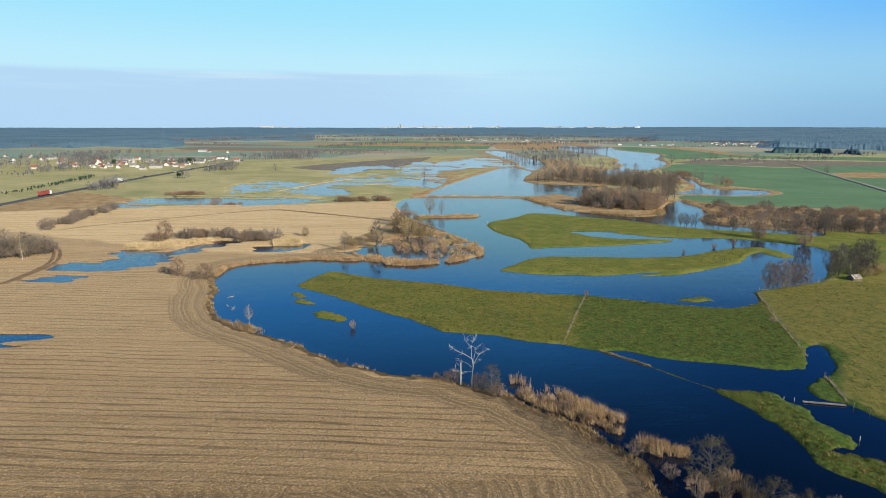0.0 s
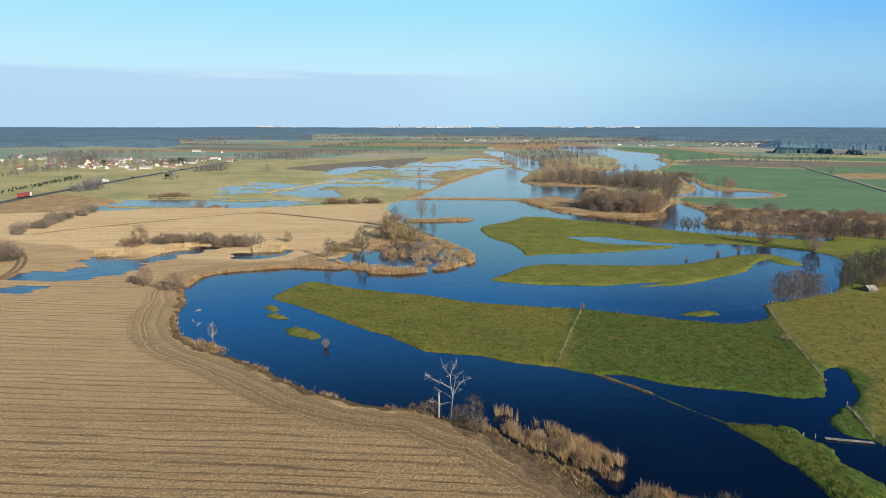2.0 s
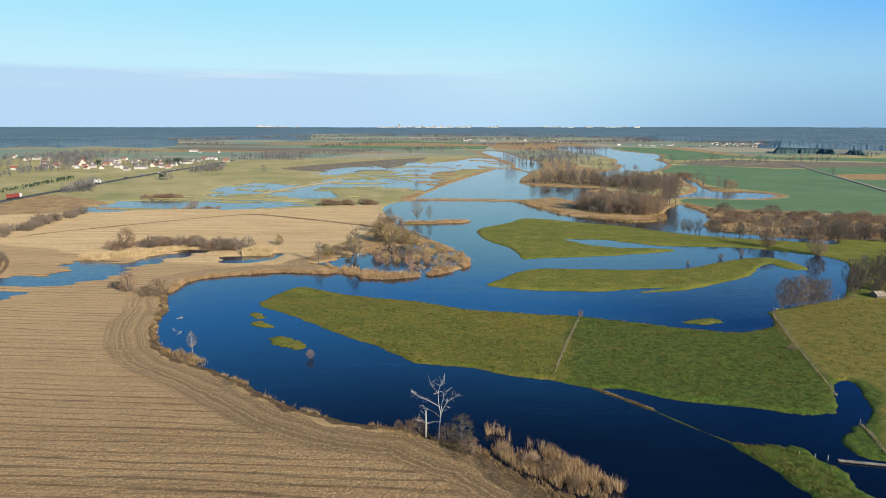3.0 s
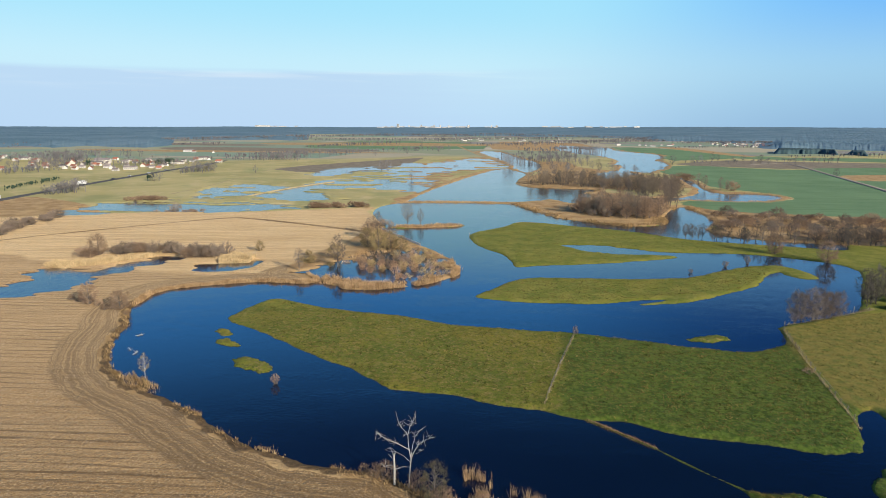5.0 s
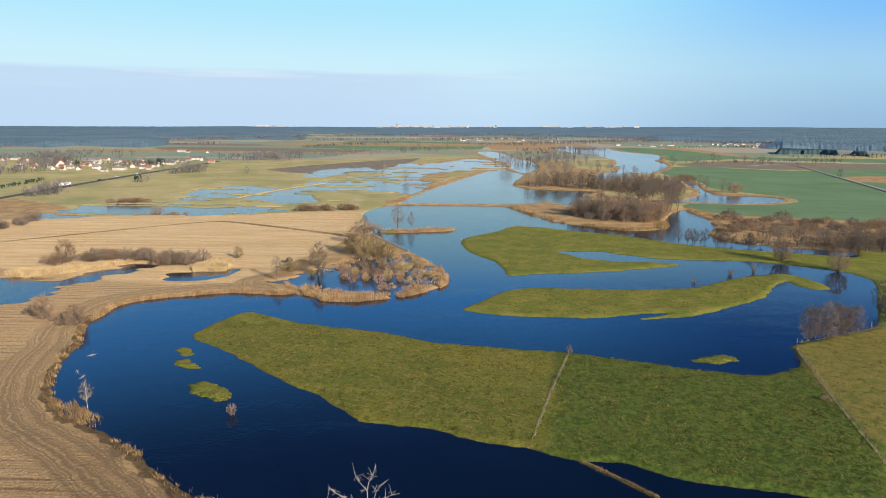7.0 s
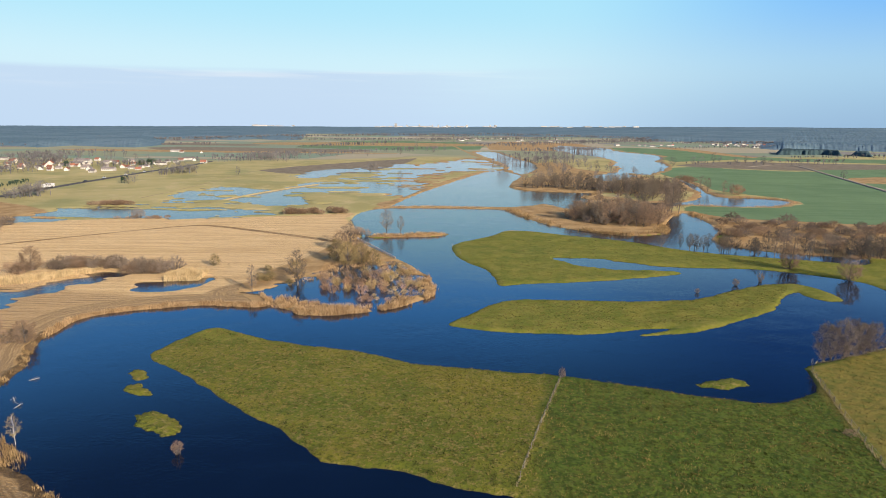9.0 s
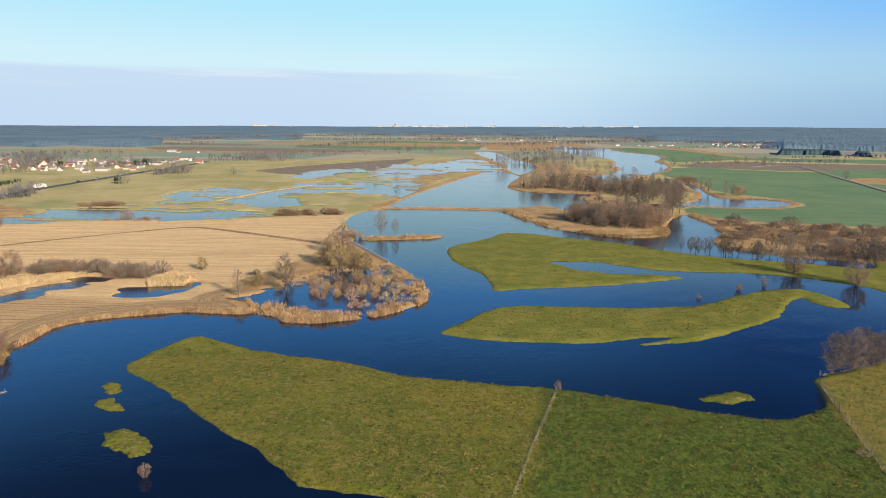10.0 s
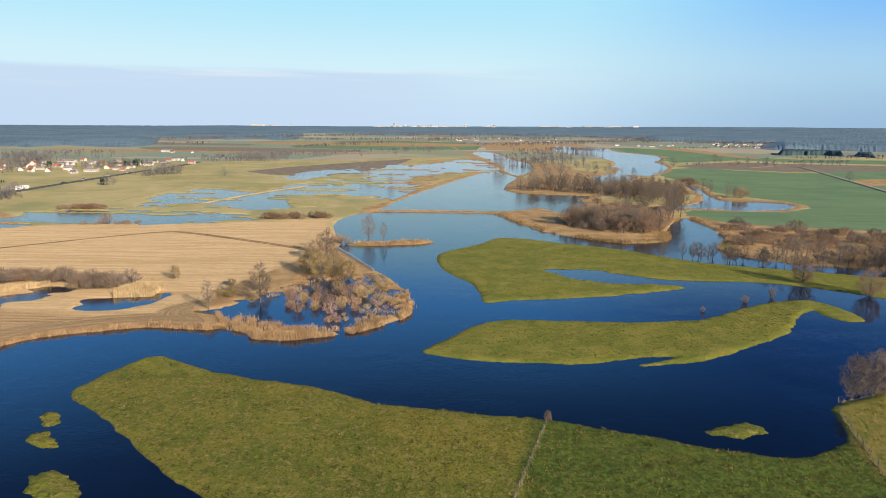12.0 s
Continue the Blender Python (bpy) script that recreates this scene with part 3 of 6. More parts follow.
def patchy(q, scale=1.0):
    s = q * np.array([0.6, 1.0 if scale < 2 else 0.45]) / scale
    return 0.5 * vnoise(s, 9.0, 5) + 0.3 * vnoise(s, 3.6, 6) + 0.2 * vnoise(s, 1.5, 7)


RIVER = FIELD_BANK + GROVE_BANK + COPSE_BANK + BAND_BANK + EAST_BANK + MEADOW_BANK + FLOOD_EAST + SPIT_BANK + [(78, 52), (46, 52)]
# outline, how ragged its shore is (m), size of the raggedness, how far it is drowned (m)
WATERS = [
    (RIVER, 0.8, 0, 0), (UPPER_LAKE, 1.5, 0, 0), (RIVER_FAR, 4, 1, 0), (LAKE_FAR, 6, 1, 0), (OXBOW, 2.5, 1, 0), (POND_WEST, 14, 3, 2),
    (POND_MEADOW, 38, 3, 4), (POND_STRIPS_A, 50, 4, 6), (POND_STRIPS_B, 60, 5, 6), (POND_FIELD, 6.5, 0.5, 1.2), (POND_TRACK, 6.5, 0.5, 0.8),
    (POND_REED, 2.5, 0.5, 0.3), (PUDDLE, 9, 0.5, 0.2), (GROVE_FLOOD, 8, 0.7, 0.8), (COPSE_POOL, 4, 1, 1), (COPSE_CREEK, 9, 1, 1), (FLOOD_NORTH_A, 14, 1, 2), (FLOOD_NORTH_B, 10, 1, 2), (FLOOD_NORTH_C, 8, 1, 2),
]
ISLANDS = [(LONG_ISLAND, 0.9, 0), (ISLET_E, 1.6, 0.2), (ISLET_A, 1.6, 0.2), (ISLET_C, 1.8, 0.2), (ISLET_B, 2.0, 0.2), (SPIT_N, 3.2, 0.35)]
DROWNED = [(68, 121, 6), (73, 111, 7), (79, 106, 9), (74, 98, 6), (118, 236, 12), (146, 262, 11), (84, 308, 16), (80, 126, 7)]


def shore_distance(q):
    """Metres from the waterline: positive on land."""
    soft = rough_edge(q)
    wide = [patchy(q, s) for s in (1, 3, 6)]
    ragged = np.zeros(len(q))
    for x, y, r in DROWNED:
        ragged = np.maximum(ragged, np.exp(-((q[:, 0] - x) ** 2 + (q[:, 1] - y) ** 2) / r**2))
    water = np.full(len(q), -60.0)
    streaks = 0.5 * vnoise(q * [0.14, 0.9], 9.0, 61) + 0.5 * vnoise(q * [0.16, 1.0], 4.5, 62)
    rows = 0.55 * vnoise(q * [0.16, 1.0], 4.2, 63) + 0.35 * vnoise(q * [0.25, 1.0], 2.2, 64) + 0.3 * vnoise(q, 9.0, 65)
    fine_streaks = 0.6 * vnoise(q * [0.10, 0.55], 3.2, 68) + 0.4 * vnoise(q * [0.16, 0.8], 2.0, 69)
    grassy = 0.6 * vnoise(q * [0.8, 0.55], 2.4, 66) + 0.4 * vnoise(q * [0.8, 0.55], 1.1, 67)
    for points, amp, size, grow in WATERS:
        tex = soft if size == 0 else rows if size == 0.5 else wide[0] if size <= 1 else wide[1] if size < 4 else wide[2]
        depth = signed(points, q) + amp * tex + grow
        if size >= 3:
            depth = np.minimum(depth, 30 * (0.36 - streaks)) + 12.0 * fine_streaks
        water = np.maximum(water, depth)
    water += ragged * (1.2 * wide[0] + 1.2 * soft + 2.2 * grassy)
    land = -water
    for points, amp, size in ISLANDS:
        land = np.maximum(land, signed(points, q) + amp * (soft if size == 0 else patchy(q, size)) + ragged * 1.5 * wide[0])
    # narrow banks that still stand above the flood
    for points, half in ((SPIT_DYKE[:3], 0.5), (SPIT_DYKE[2:], 0.30), (CROSS_DYKE, 1.3), (DYKE_LINE, 2.4)):
        curve = smooth(points, 3, False)
        near = np.all((q > curve.min(0) - 30) & (q < curve.max(0) + 30), 1)
        d, _ = line_distance(curve, q[near], False)
        gap = half + (0.7 if half > 1 else 0.6 * half) * vnoise(q[near], 7.0, 11) - d
        land[near] = np.maximum(land[near], gap)
    return land


def ground_height(q, s):
    up = np.clip(s / 2.2, 0, 1)
    down = np.clip(-s / 5.0, 0, 1)
    z = 0.36 * up * (2 - up) - 1.2 * down + np.clip(s, -0.3, 0.3) * 0.25
    z += 0.10 * vnoise(q, 14.0, 21) * up
    r = np.hypot(q[:, 0], q[:, 1])
    far = np.clip((r - 2000) / 2800, 0, 1)
    return z + np.clip((r - 300) / 900, 0, 1) * 0.3 + far * far * (20 + 30 * np.clip(q[:, 0] / 3400, -1, 1) + 3 * vnoise(q, 700.0, 31) + 1.5 * vnoise(q, 260.0, 32))


def ring(n_fine, r0, r1):
    wide = radians(50)
    fine = np.linspace(-wide, wide, n_fine)
    rest = np.linspace(wide, 2 * math.pi - wide, 70)[1:-1]
    return np.concatenate([fine, rest])


def mesh_object(name, verts, faces, material, attrs=None, shade=True):
    me = bpy.data.meshes.new(name)
    n, k = faces.shape
    me.vertices.add(len(verts))
    me.vertices.foreach_set("co", np.ascontiguousarray(verts, np.float32).ravel())
    me.loops.add(n * k)
    me.loops.foreach_set("vertex_index", np.ascontiguousarray(faces, np.int32).ravel())
    me.polygons.add(n)
    me.polygons.foreach_set("loop_start", np.arange(0, n * k, k, dtype=np.int32))
    me.polygons.foreach_set("use_smooth", np.full(n, shade))
    for key, values in (attrs or {}).items():
        me.attributes.new(key, "FLOAT", "POINT").data.foreach_set("value", np.ascontiguousarray(values, np.float32))
    me.update(calc_edges=True)
    me.materials.append(material)
    return new(name, me)


def build_ground():
    angles = ring(790, 0, 0)
    radii = np.concatenate([[2, 8, 18, 26], np.exp(np.arange(math.log(32), math.log(46), 0.02)), np.exp(np.arange(math.log(46), math.log(330), 0.0046)), np.exp(np.arange(math.log(330), math.log(650), 0.0062)), np.exp(np.arange(math.log(650), math.log(4960), 0.0135)), [4965]])
    na, nr = len(angles), len(radii)
    q = np.stack([12 + radii[:, None] * np.sin(angles)[None], 38 + radii[:, None] * np.cos(angles)[None]], -1).reshape(-1, 2)
    s = shore_distance(q)
    z = ground_height(q, s)
    cover = {}

    def area(name, *plans):
        d = np.full(len(q), -60.0)
        for p in plans:
            d = np.maximum(d, signed(p, q, 60, 2))
        r = np.hypot(q[:, 0], q[:, 1])
        cover[name] = np.clip(0.5 + (d + 0.6 * rough_edge(q)) / (1.0 + r / 150), 0, 1)

    area("field", FIELD_BANK + FIELD_EDGE)
    tilled = cover["field"].copy()
    area("crop", CROP_FIELD, CROP_NORTH, CROP_TRACK, CROP_FAR)
    area("dry", DRY_WEST, DRY_COPSE, DRY_BELT, DRY_NORTH, TAN_NORTH, TAN_WEST, TAN_PLAIN, TAN_RIVER, TAN_STRIP, SPIT_N)
    area("plough", PLOUGH_EAST, PLOUGH_WEST, PLOUGH_FAR, PLOUGH_PLAIN)
    for points, half in ((DYKE_LINE, 3.0), (CROSS_DYKE, 1.5)):
        d, _ = line_distance(smooth(points, 3, False), q, False)
        cover["dry"] = np.maximum(cover["dry"], np.clip(0.5 + (half - d), 0, 1))
    grove = signed([(-48, 262), (-31, 240), (-14, 233), (8, 244), (22, 262), (17, 285), (3, 312), (-18, 350), (-22, 372), (-28, 350), (-34, 318), (-45, 286)], q)
    cover["dry"] = np.maximum(cover["dry"], np.clip(0.5 + grove, 0, 1))
    cover["field"] = np.minimum(cover["field"], np.clip(0.5 - grove, 0, 1))
    # rank strip along the field's bank
    beside, _ = line_distance(smooth(FIELD_BANK, 3, False), q, False)
    bank = s + 0.8 * vnoise(q, 6.0, 41)
    bank = bank + np.clip(beside - 8, 0, 60)
    strip = cover["field"] * np.clip(1.2 + (1.6 - bank), 0, 1) * (s > 0)
    cover["dry"] = np.maximum(cover["dry"], strip)
    cover["field"] = np.clip(cover["field"] - (strip > 0.6), 0, 1)
    margin = np.clip(0.5 + (6.5 + 3 * vnoise(q, 12.0, 48) - s) / 2, 0, 1) * (s > -2) * (q[:, 1] > 380) * (q[:, 0] > -25)
    cover["dry"] = np.maximum(cover["dry"], margin)
    south = signed(DRY_SOUTH, q)
    near = (q[:, 1] < 375) & (q[:, 0] > -60) & (q[:, 0] < 260)
    cover["meadow"] = np.where(near, 1.0, np.clip(0.5 + (395 - q[:, 1] + 10 * patchy(q, 3)) / 30, 0, 1) * (q[:, 0] > -60))
    along, _ = line_distance(smooth(FIELD_BANK, 3, False), q, False)
    rim = np.clip(0.5 + (2.6 + 1.0 * vnoise(q, 5.0, 45) - along), 0, 1)
    cover["dry"] = np.maximum(cover["dry"], rim)
    wide = 2.0 + 4.4 * np.clip((q[:, 0] - 2) / 16, 0, 1) * (q[:, 1] < 130)
    earth = np.clip(0.5 + (wide + 1.3 * vnoise(q, 4.0, 49) + 0.7 * vnoise(q, 1.5, 50) - along) / 1.2, 0, 1)
    cover["field"] = np.where(rim > 0.5, np.minimum(cover["field"], 1 - rim), cover["field"])
    cover["dry"] = np.maximum(cover["dry"], np.where((tilled > 0.5) & (south < 0.3), 1 - cover["field"], 0))
    head = np.clip((12.5 + 1.2 * vnoise(q, 30.0, 43) - along) / 1.0, 0, 1) * np.clip((along - 1.0) / 1.0, 0, 1)
    head = np.maximum(head, np.clip(0.5 + south / 1.5 + 0.6 * vnoise(q, 3.0, 46), 0, 1))
    east = signed([(106, 198), (96, 168), (93, 150), (100, 148), (99, 138), (88, 124), (90, 104), (150, 80), (220, 160), (180, 222), (142, 214)], q)
    cover["rough"] = np.clip(0.5 + east / 6 + 0.6 * patchy(q, 1.5), 0, 1)
    cover["hazed_meadow"] = np.clip((q[:, 1] - 212) / 8 + 0.8 * patchy(q, 1.6), 0, 1)
    cover["lush"] = np.clip((q[:, 0] - 32 - (q[:, 1] - 150) * 0.36) / 4 + 0.5 + 1.5 * patchy(q, 1.9), 0, 1) * (q[:, 1] < 205) * (np.hypot(q[:, 0] - 82, q[:, 1] - 190) > 9)
    cover["north"] = np.clip((q[:, 1] + 0.35 * q[:, 0] - 222) / 3 + vnoise(q, 9.0, 44), 0, 1)
    plain_far = np.clip((q[:, 1] - 0.28 * q[:, 0] - 1010) / 60 + vnoise(q, 180.0, 47), 0, 1)
    attrs = dict(cover, plain=plain_far, earth=earth, shore=np.clip(s, -5, 60) + np.clip((q[:, 1] - 330) / 90, 0, 1) * (s > -1), headland=head)
    i, j = np.meshgrid(np.arange(nr - 1), np.arange(na), indexing="ij")
    a, b = i * na + j, i * na + (j + 1) % na
    faces = np.stack([a, b, b + na, a + na], -1).reshape(-1, 4)[:, ::-1]
    verts = np.c_[q, z]
    # what grows on each cell decides which sheet it belongs to
    kinds = np.zeros(len(q), int)
    for n, name in enumerate(("meadow", "crop", "dry", "plough", "field")):
        kinds[cover[name] > 0.5] = n + 1
    owner = kinds[faces].max(1)
    names = (("ground", "yellow-green winter pasture and floodplain ground", "ground"), ("meadow", "short olive-green winter meadow grass", "meadow"),
             ("crop_field", "bright green young winter crop", "crop field"), ("dry_grass_bank", "tan dry grass and reed litter", "dry grass"),
             ("ploughed_field", "dark brown ploughed soil", "ploughed field"), ("stubble_field", "tan maize stubble field with drill rows", "field"))
    for n, (name, label, category) in enumerate(names):
        mine = faces[owner == n]
        used, local = np.unique(mine, return_inverse=True)
        ob = mesh_object(name, verts[used], local.reshape(-1, 4), GROUND, {k: v[used] for k, v in attrs.items()})
        tagged(ob, label, category, kind="structure")


build_ground()


def build_water():
    n = 40
    x, y = np.linspace(-420, 620, n), np.linspace(40, 1800, n)
    verts = np.stack([*np.meshgrid(x, y), np.zeros((n, n))], -1).reshape(-1, 3)
    i, j = np.meshgrid(np.arange(n - 1), np.arange(n - 1), indexing="ij")
    a = (i * n + j).ravel()
    ob = mesh_object("water", verts, np.stack([a, a + 1, a + n + 1, a + n], -1), WATER)
    tagged(ob, "dark blue flood water of a winding river", "water", kind="structure")


build_water()

# ---- kinds of things ----


def prisms(p0, p1, r0, r1, sides=3):
    """Tapered sticks from p0 to p1 as one set of points and quads."""
    p0, p1 = np.asarray(p0, float), np.asarray(p1, float)
    r0, r1 = np.asarray(r0, float), np.asarray(r1, float)
    d = p1 - p0
    d /= np.linalg.norm(d, axis=1, keepdims=True) + 1e-9
    ref = np.where(np.abs(d[:, 2:]) > 0.9, [[1.0, 0, 0]], [[0, 0, 1.0]])
    u = np.cross(d, ref)
    u /= np.linalg.norm(u, axis=1, keepdims=True) + 1e-9
    v = np.cross(d, u)
    ang = np.arange(sides) * 2 * math.pi / sides
    ringv = np.cos(ang)[None, :, None] * u[:, None] + np.sin(ang)[None, :, None] * v[:, None]
    a = p0[:, None] + ringv * r0[:, None, None]
    b = p1[:, None] + ringv * r1[:, None, None]
    n = len(p0)
    verts = np.concatenate([a, b], 1).reshape(-1, 3)
    k = np.arange(sides)
    quad = np.stack([k, (k + 1) % sides, (k + 1) % sides + sides, k + sides], -1)
    faces = (np.arange(n)[:, None, None] * 2 * sides + quad[None]).reshape(-1, 4)
    return verts, faces


def spikes(p0, p1, r0):
    """Sticks that run out to a point."""
    p0, p1, r0 = np.asarray(p0, float), np.asarray(p1, float), np.asarray(r0, float)
    d = p1 - p0
    d /= np.linalg.norm(d, axis=1, keepdims=True) + 1e-9
    ref = np.where(np.abs(d[:, 2:]) > 0.9, [[1.0, 0, 0]], [[0, 0, 1.0]])
    u = np.cross(d, ref)
    u /= np.linalg.norm(u, axis=1, keepdims=True) + 1e-9
    v = np.cross(d, u)
    ringv = [p0 + (math.cos(a) * u + math.sin(a) * v) * r0[:, None] for a in (0, 2.094, 4.189)]
    verts = np.stack([*ringv, p1], 1).reshape(-1, 3)
    faces = (np.arange(len(p0))[:, None, None] * 4 + np.array([[0, 1, 3], [1, 2, 3], [2, 0, 3]])[None]).reshape(-1, 3)
    return verts, faces


def twig_mesh(name, sticks, material):
    s = np.array(sticks, float)
    return mesh_object(name, *spikes(s[:, :3], s[:, 3:6], s[:, 6] * 1.15), material, None, False)


def stick_mesh(name, sticks, material, sides=3):
    s = np.array(sticks, float)
    v, f = prisms(s[:, :3], s[:, 3:6], s[:, 6], s[:, 7], sides)
    ob = mesh_object(name, v, f, material, None, False)
    return ob


def part(name, bm, material, parent, label=""):
    me = bpy.data.meshes.new(name)
    bm.normal_update()
    bm.to_mesh(me)
    bm.free()
    me.materials.append(material)
    ob = new(name, me)
    ob.parent = parent
    if label:
        ob["label"] = label
    return ob


def adopt(ob, parent, label=""):
    ob.parent = parent
    if label:
        ob["label"] = label
    return ob


def box(bm, centre, size, turn=0.0, bevel=0.0):
    m = Matrix.Translation(centre) @ Matrix.Rotation(turn, 4, "Z") @ Matrix.Diagonal((*size, 1))
    made = bmesh.ops.create_cube(bm, size=1.0, matrix=m)
    if bevel:
        edges = {e for v in made["verts"] for e in v.link_edges}
        bmesh.ops.bevel(bm, geom=list(edges), offset=bevel, segments=1, affect="EDGES")
    return made["verts"]


def boxed(*boxes, bevel=0.0):
    bm = bmesh.new()
    for b in boxes:
        box(bm, *b, bevel=bevel)
    return bm


def unit(v):
    return v / (np.linalg.norm(v) + 1e-9)


def branch_out(rng, fine, start, target, reach, subs, twigs, droop):
    """Side branches and twigs along the outer half of a limb."""
    d = unit(target - start)
    for m in range(subs):
        a = start + (target - start) * rng.uniform(0.45, 1.0)
        e = unit(0.5 * d + rng.normal(0, 0.6, 3) + np.array([0, 0, 0.18 - 0.5 * droop]))
        sl = reach * rng.uniform(0.22, 0.42)
        b = a + e * sl
        fine.append((*a, *b, 0.030, 0.015))
        for w in range(twigs):
            c = a + (b - a) * rng.uniform(0.25, 1)
            t = unit(0.6 * e + rng.normal(0, 0.65, 3) + np.array([0, 0, 0.12 - droop]))
            fine.append((*c, *(c + t * sl * rng.uniform(0.35, 0.8)), 0.020, 0.009))


def grow_tree(rng, height, spread, limbs, subs, twigs, first=0.25, droop=0.0, lean=0.05, thick=0.014):
    """Sticks of a bare tree with an egg-shaped crown: (trunk and limbs, branches and twigs)."""
    wood, fine = [], []
    n = 7
    pts = [np.array([0, 0, -0.6])]
    for i in range(1, n + 1):
        s = lean * height * 0.14 * i / n
        pts.append(np.array([rng.normal(0, s), rng.normal(0, s), height * 0.93 * i / n]))
    r = height * thick
    for i in range(n):
        wood.append((*pts[i], *pts[i + 1], r * (1 - 0.88 * i / n), r * (1 - 0.88 * (i + 1) / n)))
    mid, rz = height * (0.98 + first) / 2, height * (0.98 - first) / 2
    for k in range(limbs):
        u = 1 - 2 * (k + 0.5) / limbs
        az = k * 2.399963 + rng.normal(0, 0.3)
        ring_r = math.sqrt(max(0.0, 1 - u * u)) * (1 - 0.22 * max(u, 0))
        f = rng.uniform(0.5, 1.0) ** 0.5
        target = np.array([math.cos(az) * ring_r * spread * f, math.sin(az) * ring_r * spread * f, mid + u * rz * f])
        target[:2] *= rng.uniform(0.8, 1.2)
        flat = np.hypot(*target[:2])
        h = np.clip(target[2] - rng.uniform(0.5, 1.0) * flat - 0.05 * height, 0.55 * first * height, 0.9 * height) / (0.93 * height) * n
        i = min(int(h), n - 1)
        start = pts[i] + (pts[i + 1] - pts[i]) * (h - i)
        bend = (start + target) / 2 + np.array([0, 0, -0.06 * flat]) + rng.normal(0, 0.06 * spread, 3)
        rad = r * 0.34 * (1.15 - h / n)
        wood.append((*start, *bend, max(rad, 0.03), max(rad * 0.65, 0.024)))
        fine.append((*bend, *target, max(rad * 0.65, 0.024) * 0.7, 0.014))
        branch_out(rng, fine, bend, target, spread, subs, twigs, droop)
    return wood, fine


def grow_shrub(rng, height, spread, stems, subs, twigs):
    """Sticks of a many-stemmed, dome-shaped bush."""
    wood, fine = [], []
    for k in range(stems):
        u = 1 - 1.25 * (k + 0.5) / stems
        az = k * 2.399963 + rng.normal(0, 0.3)
        ring_r, f = math.sqrt(max(0.0, 1 - u * u)), rng.uniform(0.45, 1.0) ** 0.5
        target = np.array([math.cos(az) * ring_r * spread * f, math.sin(az) * ring_r * spread * f, height * (0.42 + 0.56 * u * f)])
        start = np.array([target[0] * 0.25, target[1] * 0.25, -0.5]) + rng.normal(0, 0.08 * spread, 3) * [1, 1, 0]
        bend = start * 0.45 + target * 0.55 + np.array([0, 0, 0.08 * height])
        wood.append((*start, *bend, 0.06, 0.04))
        fine.append((*bend, *target, 0.03, 0.015))
        branch_out(rng, fine, bend, target, spread, subs, twigs, -0.05)
    return wood, fine


def fatten(sticks, by):
    return [(*s[:6], s[6] * by, s[7] * by) for s in sticks]


